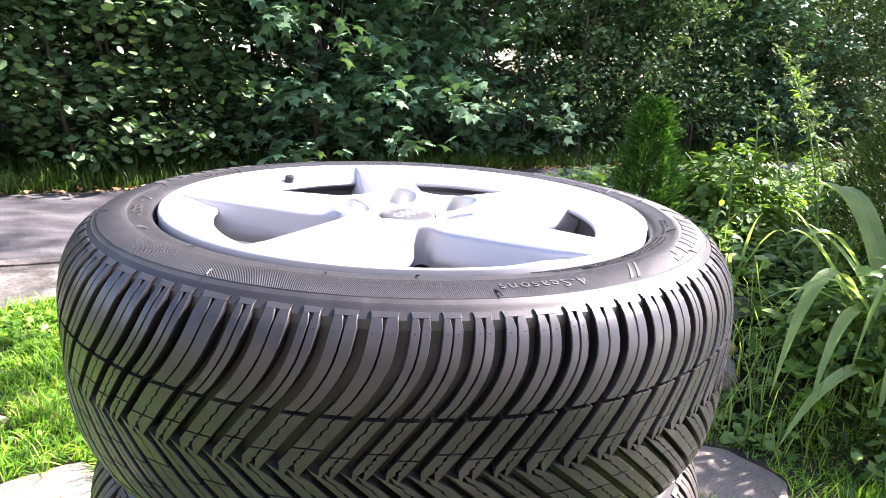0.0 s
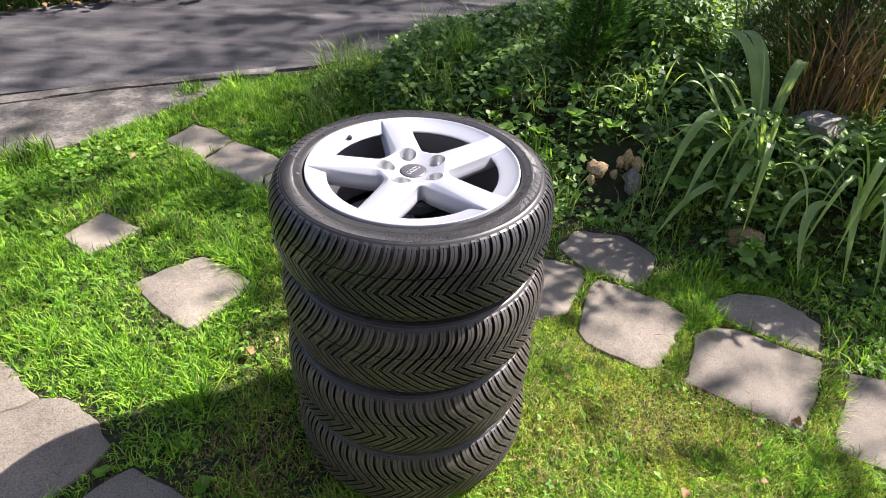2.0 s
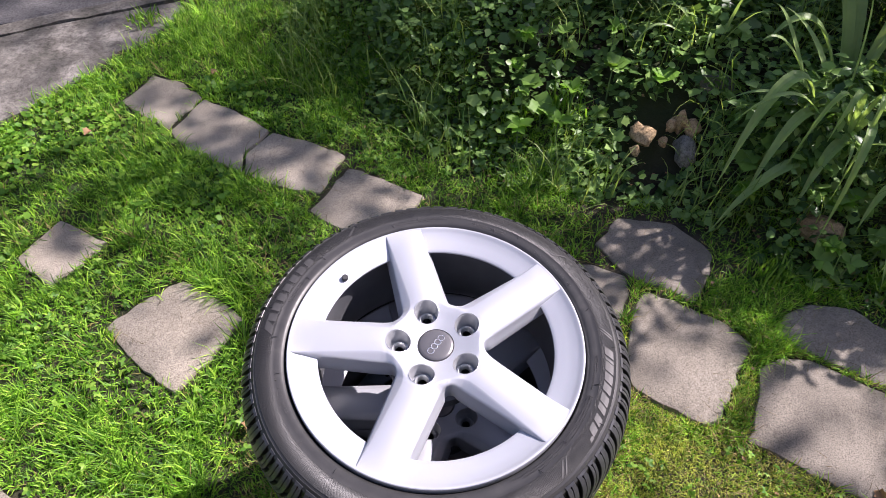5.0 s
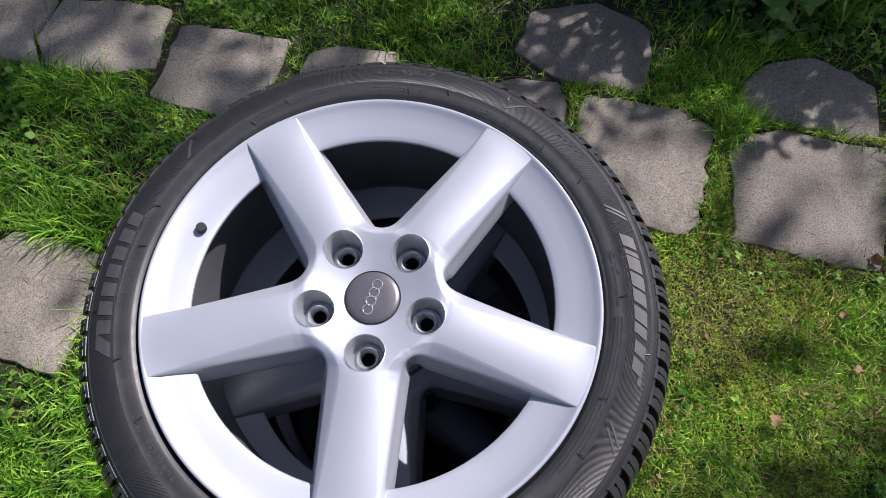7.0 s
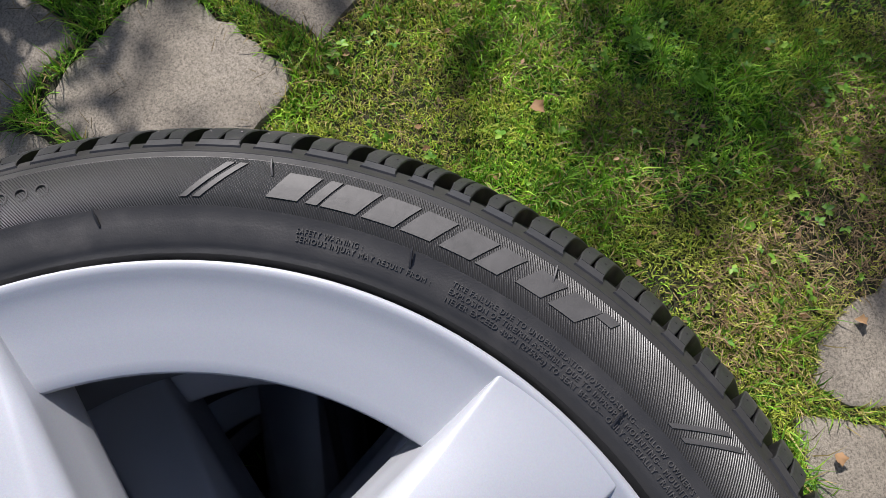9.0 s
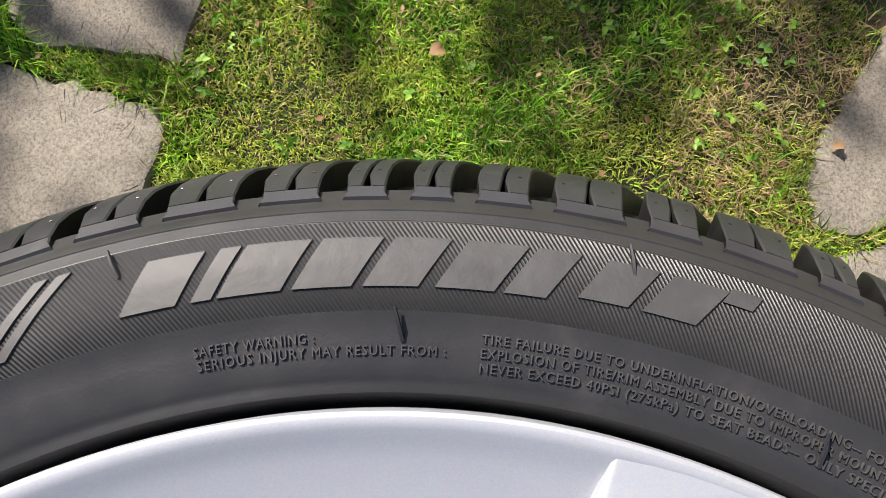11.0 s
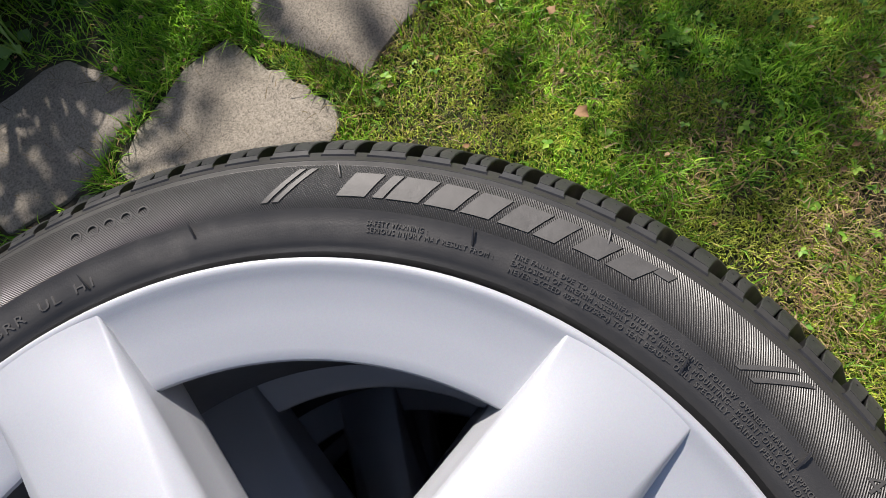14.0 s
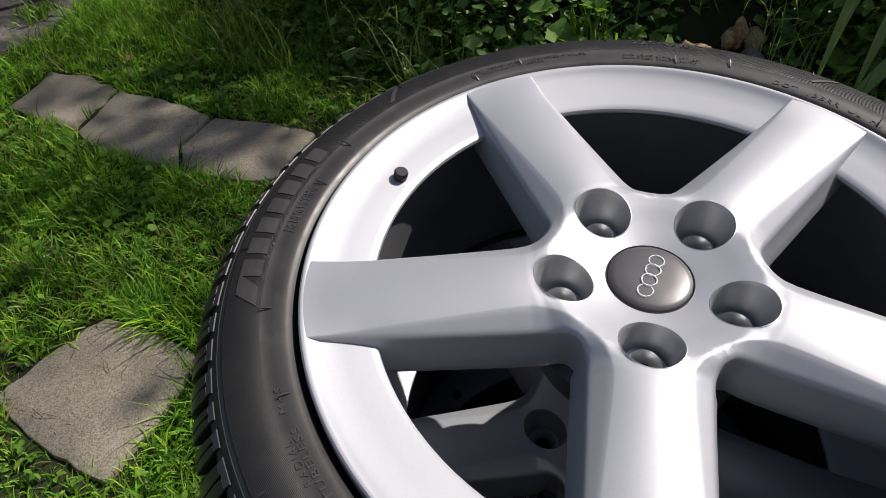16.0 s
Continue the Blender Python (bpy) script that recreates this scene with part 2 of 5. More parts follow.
def mesh_np(name, verts, faces_flat, sizes, material, smooth=True):
    """A mesh straight from arrays."""
    me = bpy.data.meshes.new(name)
    me.vertices.add(len(verts))
    me.vertices.foreach_set("co", np.ascontiguousarray(verts, dtype=np.float32).ravel())
    me.loops.add(len(faces_flat))
    me.loops.foreach_set("vertex_index", np.ascontiguousarray(faces_flat, dtype=np.int32))
    me.polygons.add(len(sizes))
    starts = np.zeros(len(sizes), dtype=np.int32)
    starts[1:] = np.cumsum(sizes)[:-1]
    me.polygons.foreach_set("loop_start", starts)
    me.polygons.foreach_set("use_smooth", np.full(len(sizes), smooth))
    me.update(calc_edges=True)
    me.materials.append(material)
    return me


def scatter(template, mats, pos):
    """Copies of a small template (verts, faces), one for each 3x3 matrix and place, as arrays."""
    tv, tf = np.array(template[0], dtype=np.float64), template[1]
    n, k = len(pos), len(tv)
    verts = np.einsum("nij,kj->nki", mats, tv) + pos[:, None, :]
    flat = np.concatenate([np.array(f) for f in tf])
    faces = (np.arange(n)[:, None] * k + flat[None, :]).ravel()
    sizes = np.tile(np.array([len(f) for f in tf], dtype=np.int32), n)
    return verts.reshape(-1, 3), faces, sizes


def scatter_mesh(name, groups, material):
    vs, fs, ss, base = [], [], [], 0
    for template, mats, pos in groups:
        v, f, s = scatter(template, mats, pos)
        vs.append(v), fs.append(f + base), ss.append(s)
        base += len(v)
    return mesh_np(name, np.concatenate(vs), np.concatenate(fs), np.concatenate(ss), material)


def turns(rng, n, tilt_lo, tilt_hi, size_lo, size_hi, yaw=None, wide=1.0):
    """Random leaf frames: local y points outward along the leaf, tilted from the level by degrees, local z its face."""
    yaw = rng.uniform(0, 2 * np.pi, n) if yaw is None else yaw
    tilt = np.radians(rng.uniform(tilt_lo, tilt_hi, n))
    roll = rng.normal(0, 0.35, n)
    s = rng.uniform(size_lo, size_hi, n)
    fwd = np.stack([np.cos(yaw) * np.cos(tilt), np.sin(yaw) * np.cos(tilt), np.sin(tilt)], 1)
    side = np.stack([np.sin(yaw), -np.cos(yaw), np.zeros(n)], 1)
    up = np.cross(side, fwd)
    side2 = side * np.cos(roll)[:, None] + up * np.sin(roll)[:, None]
    up2 = np.cross(side2, fwd)
    return np.stack([side2 * (s * wide)[:, None], fwd * s[:, None], up2 * s[:, None]], 2)


LEAF = ([(0, 0, 0), (-0.30, 0.34, 0.07), (0, 0.42, 0), (0.30, 0.34, 0.07), (-0.2, 0.74, 0.03), (0.2, 0.74, 0.03), (0, 1, -0.12)],
        [(0, 2, 1), (0, 3, 2), (1, 2, 6, 4), (2, 3, 5, 6)])
SMALL = ([(0, 0, 0), (-0.33, 0.45, 0.08), (0.33, 0.45, 0.08), (0, 1, -0.06)], [(0, 3, 1), (0, 2, 3)])
ROUND = ([(0, 0, 0), (-0.42, 0.25, 0.06), (-0.45, 0.65, 0.05), (0, 0.95, -0.02), (0.45, 0.65, 0.05), (0.42, 0.25, 0.06), (0, 0.45, -0.02)],
         [(0, 6, 1), (1, 6, 2), (2, 6, 3), (3, 6, 4), (4, 6, 5), (5, 6, 0)])
LOBED = ([(0, 0, 0), (-0.40, 0.02, 0.03), (-0.40, 0.24, 0), (-0.55, 0.52, 0.05), (-0.34, 0.66, 0), (0, 1.0, -0.10), (0.34, 0.66, 0), (0.55, 0.52, 0.05),
          (0.40, 0.24, 0), (0.40, 0.02, 0.03), (0, 0.35, 0.02)],
         [(0, 10, 1), (1, 10, 2), (2, 10, 3), (3, 10, 4), (4, 10, 5), (5, 10, 6), (6, 10, 7), (7, 10, 8), (8, 10, 9), (9, 10, 0)])
MAPLE = ([(0, 0.30, 0.03), (0, 0, 0), (-0.12, 0.14, 0), (-0.42, 0.06, -0.04), (-0.30, 0.28, 0.02), (-0.58, 0.52, -0.05), (-0.24, 0.52, 0.02), (-0.16, 0.70, 0.0), (0, 1.0, -0.10),
          (0.16, 0.70, 0.0), (0.24, 0.52, 0.02), (0.58, 0.52, -0.05), (0.30, 0.28, 0.02), (0.42, 0.06, -0.04), (0.12, 0.14, 0)],
         [(0, k, k + 1) for k in range(1, 14)] + [(0, 14, 1)])
BLADE = ([(-0.5, 0, 0), (0.5, 0, 0), (-0.36, 0.55, 0.10), (0.36, 0.55, 0.10), (0, 1, -0.10)], [(0, 1, 3, 2), (2, 3, 4)])

ARCH = ([(-0.5, 0, 0), (0.5, 0, 0), (-0.46, 0.35, 0.11), (0.46, 0.35, 0.11), (-0.36, 0.68, 0.10), (0.36, 0.68, 0.10), (-0.2, 0.88, -0.02), (0.2, 0.88, -0.02), (0, 1, -0.16)],
        [(0, 1, 3, 2), (2, 3, 5, 4), (4, 5, 7, 6), (6, 7, 8)])


def trio(leaf):
    """Three leaflets on one stalk."""
    vs, fs = [], []
    for a in (0, 75, -75):
        m = Matrix.Rotation(radians(a), 3, "Z")
        k = len(vs)
        vs += [tuple(m @ Vector((x * 0.85, y * 0.7 + 0.02, z))) for x, y, z in leaf[0]]
        fs += [tuple(i + k for i in f) for f in leaf[1]]
    return vs, fs


TRIO = trio(LEAF)
CURL = ([(x, y, z + abs(x) * 0.55 - 0.25 * (y - 0.5) ** 2 + 0.05 * math.sin(9 * y + 5 * x)) for x, y, z in LOBED[0]], LOBED[1])


def tube(bm, pts, radii, sides=7):
    """A tapered tube through points."""
    rings = []
    pts = [Vector(p) for p in pts]
    for i, p in enumerate(pts):
        d = (pts[min(i + 1, len(pts) - 1)] - pts[max(i - 1, 0)]).normalized()
        a = d.orthogonal().normalized()
        b = d.cross(a)
        rings.append([bm.verts.new(p + (a * math.cos(k * 2 * math.pi / sides) + b * math.sin(k * 2 * math.pi / sides)) * radii[i]) for k in range(sides)])
    for r0, r1 in zip(rings, rings[1:]):
        for k in range(sides):
            bm.faces.new((r0[k], r0[(k + 1) % sides], r1[(k + 1) % sides], r1[k]))
    bm.faces.new(rings[-1])
    bm.faces.new(rings[0][::-1])
    return bm


def revolve(profile, n, close=False):
    """A surface of revolution about z from (r, z) points."""
    bm = bmesh.new()
    rings = [[bm.verts.new((r * math.cos(2 * math.pi * k / n), r * math.sin(2 * math.pi * k / n), z)) for k in range(n)] if r > 1e-6 else [bm.verts.new((0, 0, z))]
             for r, z in profile]
    for a, b in zip(rings, rings[1:]):
        for k in range(n):
            q = [a[k % len(a)], a[(k + 1) % len(a)], b[(k + 1) % len(b)], b[k % len(b)]]
            q = list(dict.fromkeys(q))
            if len(q) > 2:
                bm.faces.new(q[::-1])
    return bm


def grid_faces(bm, rows):
    for a, b in zip(rows, rows[1:]):
        for k in range(len(a) - 1):
            bm.faces.new((a[k], a[k + 1], b[k + 1], b[k]))


# ---- ground ----
BANK = ((-1.609, 1.974), (-1.112, 1.911), (-0.714, 1.767), (-0.415, 1.62), (-0.116, 1.356), (0.232, 1.191), (0.531, 1.132), (0.83, 1.014), (0.979, 0.862), (1.179, 0.741), (1.477, 0.663), (2.969, 0.551))
ROAD_NEAR = ((-9.0, -1.5), (-2.52, 1.991), (-1.957, 2.231), (-1.032, 2.566), (-0.6, 2.772), (-0.128, 3.029), (0.324, 3.316), (0.927, 3.658), (1.53, 4.02), (2.435, 4.623), (4.4, 6.0), (14.0, 12.3), (40.0, 27.4))
ROAD_FAR = ((-9.0, -0.7), (-3.293, 3.399), (-2.67, 3.781), (-1.967, 4.337), (-1.19, 5.03), (0.96, 6.36), (2.38, 7.15), (4.62, 8.36), (14.0, 14.0), (40.0, 29.4))


def line(pts, x):
    return np.interp(x, [p[0] for p in pts], [p[1] for p in pts])


def step(v):
    v = np.clip(v, 0, 1)
    return v * v * (3 - 2 * v)


def ground_z(x, y):
    """Lawn level 0, a planted bank behind it, the road level again."""
    x, y = np.asarray(x, float), np.asarray(y, float)
    up = step((y - line(BANK, x)) * 0.85 / 0.62)
    down = step((line(ROAD_NEAR, x) - 0.05 - y) / 0.75)
    left = step((x + 1.25) / 1.3)
    h = 0.285 * up * down * left
    wave = 0.006 * np.sin(x * 5.1 + 1.3) * np.sin(y * 4.3 + 0.4) + 0.004 * np.sin(x * 13.0) * np.cos(y * 11.0)
    calm = step((np.hypot(x, y) - 0.25) / 0.3)
    far = step((y - line(ROAD_FAR, x)) / 3.0) * 0.25
    return h + wave * calm - 0.004 + far * step((60 - np.hypot(x, y)) / 30)


def build_ground():
    fine = np.arange(-3.6, 4.61, 0.06)
    xs = np.concatenate([[-400, -150, -60, -30, -16, -9, -6, -4.6], fine, [5.2, 6, 7, 8.5, 11, 15, 22, 40, 90, 200, 400]])
    finey = np.arange(-2.4, 6.01, 0.06)
    ys = np.concatenate([[-400, -150, -60, -25, -10, -6, -4, -3], finey, [6.4, 7, 7.6, 8.4, 9.4, 11, 13, 16, 20, 28, 40, 60, 110, 220, 400]])
    X, Y = np.meshgrid(xs, ys)
    V = np.stack([X, Y, ground_z(X, Y)], 2).reshape(-1, 3)
    nx, ny = len(xs), len(ys)
    i = (np.arange(ny - 1)[:, None] * nx + np.arange(nx - 1)[None, :]).ravel()
    F = np.stack([i, i + 1, i + 1 + nx, i + nx], 1).ravel()
    tagged(new("ground", mesh_np("ground", V, F, np.full(len(i), 4), M_SOIL)), "mossy brown garden soil under lawn and planted bank", "ground", kind="structure")


build_ground()


def strip(name, a, b, z, thick, material, label, category, wobble=0.0, seed=1):
    """A slab between two lines of the plan, resampled, with an uneven edge."""
    rng = random.Random(seed)
    bm = bmesh.new()
    n = len(a)
    rows = []
    for (ax, ay), (bx, by) in zip(a, b):
        ax += rng.uniform(-wobble, wobble)
        ay += rng.uniform(-wobble, wobble)
        rows.append([bm.verts.new((ax, ay, z - thick)), bm.verts.new((ax, ay, z)), bm.verts.new((bx, by, z)), bm.verts.new((bx, by, z - thick))])
    grid_faces(bm, rows)
    bmesh.ops.recalc_face_normals(bm, faces=bm.faces)
    return link_mesh(name, bm, material, None, label, 30, category=category, kind="structure")


def resample(pts, count):
    out = []
    d = [0]
    for p, q in zip(pts, pts[1:]):
        d.append(d[-1] + math.dist(p, q))
    for k in range(count):
        s = d[-1] * k / (count - 1)
        out.append((float(np.interp(s, d, [p[0] for p in pts])), float(np.interp(s, d, [p[1] for p in pts]))))
    return out


def build_field():
    """Open sunny meadow on the far side of the hedge."""
    bm = bmesh.new()
    rows = []
    for d in (4.2, 6, 9, 13, 18, 26, 40, 60):
        row = []
        for k in range(40):
            x = -30 + 1.8 * k
            y = float(line(ROAD_FAR, x)) + d
            row.append(bm.verts.new((x, y, float(ground_z(x, y)) + 0.03)))
        rows.append(row)
    grid_faces(bm, rows)
    bmesh.ops.recalc_face_normals(bm, faces=bm.faces)
    link_mesh("field", bm, M_FIELD, None, "pale sunny meadow beyond the hedge", 0, category="meadow", kind="structure")


build_field()


def build_fill_wall():
    """Unseen stucco wall added on the south for bounced fill, on a low plinth."""
    bm = bmesh.new()
    bmesh.ops.create_cube(bm, size=1, matrix=Matrix.Translation((0, -3.5, 1.7)) @ Matrix.Diagonal((12.0, 0.25, 3.4, 1)))
    bmesh.ops.create_cube(bm, size=1, matrix=Matrix.Translation((0, -3.36, 0.12)) @ Matrix.Diagonal((12.0, 0.05, 0.40, 1)))
    link_mesh("fill_wall", bm, M_FILL_WALL, None, "unseen brown-grey stucco wall added for bounced fill light", 0, category="wall", kind="structure")


build_fill_wall()
strip("road", resample(ROAD_NEAR, 200), resample(ROAD_FAR, 200), 0.014, 0.10, M_ROAD, "grey worn asphalt lane with dappled shade beside the garden", "road", 0.02)
strip("kerb", resample([(-3.398, 1.384), (-2.444, 1.871), (-1.928, 2.16), (-1.053, 2.508)], 46), resample([(-3.447, 1.49), (-2.484, 1.972), (-1.958, 2.231), (-1.064, 2.61)], 46),
      0.017, 0.10, M_APRON, "pale concrete edging strip along the lane", "kerb", 0.012, 4)
strip("concrete_apron", resample([(-3.496, 0.845), (-2.601, 1.164), (-2.105, 1.355), (-1.846, 1.43), (-1.569, 1.829), (-1.371, 2.098), (-1.292, 2.335)], 60),
      resample([(-3.417, 1.374), (-2.902, 1.633), (-2.464, 1.861), (-2.206, 1.996), (-1.948, 2.139), (-1.61, 2.277), (-1.282, 2.404)], 60),
      0.009, 0.08, M_APRON, "broken weathered concrete driveway edge with moss", "driveway", 0.025, 9)

# ---- paving stones ----
SLABS = {
    "p1": ((-1.381, 1.613), (-1.335, 1.690), (-1.300, 1.800), (-1.152, 1.747), (-1.047, 1.650), (-1.132, 1.448), (-1.254, 1.523)),
    "p2": ((-1.120, 1.438), (-1.035, 1.641), (-0.884, 1.566), (-0.723, 1.447), (-0.800, 1.310), (-0.782, 1.209), (-0.899, 1.265), (-1.023, 1.330)),
    "p3": ((-0.788, 1.310), (-0.706, 1.435), (-0.537, 1.383), (-0.398, 1.311), (-0.470, 1.109), (-0.627, 1.139), (-0.768, 1.201)),
    "p4": ((-0.381, 1.246), (-0.245, 1.192), (-0.086, 1.105), (-0.162, 0.967), (-0.306, 0.901), (-0.417, 0.964), (-0.499, 1.025)),
    "p5": ((-0.086, 0.973), (-0.037, 1.043), (0.034, 1.042), (0.197, 0.976), (0.133, 0.854)),
    "l1": ((-1.061, 0.520), (-0.990, 0.611), (-0.868, 0.708), (-0.742, 0.641), (-0.635, 0.562), (-0.709, 0.406), (-0.782, 0.305), (-0.932, 0.402)),
    "l2": ((-1.451, 0.782), (-1.373, 0.953), (-1.174, 0.858), (-1.299, 0.679)),
    "a": ((0.510, 0.892), (0.602, 1.015), (0.796, 0.993), (0.886, 0.899), (0.907, 0.853), (0.853, 0.730), (0.801, 0.659), (0.674, 0.724), (0.584, 0.783)),
    "small": ((0.428, 0.807), (0.492, 0.807), (0.598, 0.760), (0.598, 0.688), (0.543, 0.568), (0.508, 0.489), (0.417, 0.457), (0.348, 0.437), (0.343, 0.607)),
    "b": ((0.653, 0.702), (0.779, 0.641), (0.879, 0.585), (0.947, 0.502), (0.895, 0.434), (0.791, 0.259), (0.740, 0.241), (0.620, 0.308), (0.559, 0.353), (0.541, 0.403), (0.566, 0.508), (0.598, 0.618)),
    "c": ((1.022, 0.530), (1.072, 0.616), (1.165, 0.659), (1.301, 0.643), (1.412, 0.506), (1.343, 0.361), (1.263, 0.383), (1.159, 0.451)),
    "d": ((0.941, 0.422), (1.017, 0.462), (1.102, 0.456), (1.257, 0.364), (1.341, 0.328), (1.268, 0.179), (1.152, 0.025), (1.059, 0.067), (0.965, 0.130), (0.902, 0.172), (0.847, 0.196), (0.914, 0.328)),
    "e": ((1.408, 0.271), (1.705, 0.193), (1.540, -0.177), (1.231, -0.034)),
    "r1": ((0.445, -0.813), (0.380, -0.754), (0.300, -0.737), (0.270, -0.792), (0.316, -1.082), (0.614, -1.024)),
    "r2": ((0.239, -0.705), (0.145, -0.727), (0.016, -0.801), (-0.003, -1.045), (0.235, -1.066)),
    "n1": ((-1.621, 0.275), (-1.436, 0.182), (-1.274, 0.100), (-1.123, -0.007), (-1.251, -0.118), (-1.550, -0.027)),
    "n2": ((-1.113, -0.015), (-1.034, -0.006), (-0.899, -0.085), (-0.827, -0.162), (-0.852, -0.235), (-0.940, -0.390), (-1.217, -0.361), (-1.243, -0.129)),
    "n3": ((-0.867, -0.401), (-0.809, -0.291), (-0.738, -0.225), (-0.610, -0.278), (-0.518, -0.338), (-0.602, -0.608), (-0.802, -0.653)),
}


def outline(poly, gap, seed):
    """Rounded, slightly worn outline of a slab."""
    rng = random.Random(seed)
    c = Vector((sum(p[0] for p in poly) / len(poly), sum(p[1] for p in poly) / len(poly)))
    pts = []
    n = len(poly)
    for i in range(n):
        p0, p, p1 = Vector(poly[i - 1]), Vector(poly[i]), Vector(poly[(i + 1) % n])
        rad = rng.uniform(0.006, 0.014)
        a = p + (p0 - p).normalized() * rad
        b = p + (p1 - p).normalized() * rad
        for k in range(4):
            t = k / 3
            pts.append(a * (1 - t) ** 2 + p * 2 * t * (1 - t) + b * t * t)
        q = p1 + (p - p1).normalized() * 0.014
        m = max(1, int((q - b).length / 0.03))
        for k in range(1, m):
            d = (q - b) / m
            nrm = Vector((-d.y, d.x)).normalized()
            pts.append(b + d * k + nrm * rng.gauss(0, 0.0036))
    return [p + (c - p).normalized() * gap for p in pts]


path = tagged(new("garden_path"), "irregular grey concrete stepping stones set into the lawn", "stepping stones", kind="structure")
rng_s = random.Random(5)
for i, (key, poly) in enumerate(SLABS.items()):
    pts = outline(poly, 0.0 if len(poly) > 6 else -0.006, i + 20)
    bm = bmesh.new()
    c = Vector((sum(p.x for p in pts) / len(pts), sum(p.y for p in pts) / len(pts)))
    tx, ty, top = rng_s.uniform(-0.008, 0.008), rng_s.uniform(-0.008, 0.008), 0.005 + rng_s.uniform(-0.001, 0.004)

    def lay(shrink, z):
        ring = []
        for p in pts:
            q = p + (c - p).normalized() * shrink
            ring.append(bm.verts.new((q.x - c.x, q.y - c.y, z + top + (q.x - c.x) * tx + (q.y - c.y) * ty)))
        return ring
    rings = [lay(-0.002, -0.05), lay(0, -0.006), lay(0.0025, -0.0018), lay(0.007, 0.0), lay(0.05, 0.0012)]
    for a, b in zip(rings, rings[1:]):
        for k in range(len(a)):
            bm.faces.new((a[k], a[(k + 1) % len(a)], b[(k + 1) % len(a)], b[k]))
    bm.faces.new(rings[-1])
    bmesh.ops.recalc_face_normals(bm, faces=bm.faces)
    ob = part("paving_stone", bm, M_PALE if key[0] in "pl" else M_SLAB, path, smooth=35)
    ob.location = (c.x, c.y, 0)


# ---- car wheels ----
CARCASS = [(0.2340, 0.0830), (0.2352, 0.0850), (0.2368, 0.0900), (0.2380, 0.0950), (0.2407, 0.0976), (0.2427, 0.0984), (0.2455, 0.0991), (0.2510, 0.0998), (0.2568, 0.1003), (0.2576, 0.1007),
           (0.2640, 0.1010), (0.2710, 0.1003), (0.2770, 0.0988), (0.2814, 0.0973), (0.2818, 0.0966), (0.2848, 0.0948), (0.2852, 0.0949), (0.2866, 0.0937),
           (0.2874, 0.0926)]
OUTER = [(0.3158, 0.0), (0.3156, 0.028), (0.3146, 0.043), (0.3126, 0.0555), (0.3100, 0.0645), (0.3066, 0.0725), (0.3025, 0.0795), (0.2982, 0.0850), (0.2940, 0.0888), (0.2899, 0.0914)]
INNER = []
for k, (r, z) in enumerate(OUTER):
    a, b = OUTER[max(k - 1, 0)], OUTER[min(k + 1, len(OUTER) - 1)]
    d = math.hypot(b[0] - a[0], b[1] - a[1])
    depth = (0.0085, 0.0085, 0.0085, 0.0085, 0.0085, 0.0085, 0.0078, 0.0050, 0.0020, 0.0010)[k]
    INNER.append((r - (b[1] - a[1]) / d * depth, z + (b[0] - a[0]) / d * depth))
CARCASS += INNER[::-1]
LENGTH = [0.0]
for (r0, z0), (r1, z1) in zip(OUTER, OUTER[1:]):
    LENGTH.append(LENGTH[-1] + math.hypot(r1 - r0, z1 - z0))
P_END = LENGTH[-1]


def on_profile(prof, p):
    if p < 0:
        return prof[0][0], p
    return float(np.interp(p, LENGTH, [q[0] for q in prof])), float(np.interp(p, LENGTH, [q[1] for q in prof]))


def sweep(p, upper):
    """How far round the groove has run at the distance p from the middle of the tread: short slope on one side, long on the other."""
    if upper:
        return float(np.interp(p, (-0.02, -0.004, 0.034, 0.044, 0.055, 0.068, 0.085), (-0.068, -0.055, -0.0255, -0.0165, -0.0090, -0.0030, 0.0)))
    return float(np.interp(p, (-0.01, 0.006, 0.065, 0.076, 0.090, 0.11), (-0.072, -0.055, 0.012, 0.021, 0.027, 0.029)))


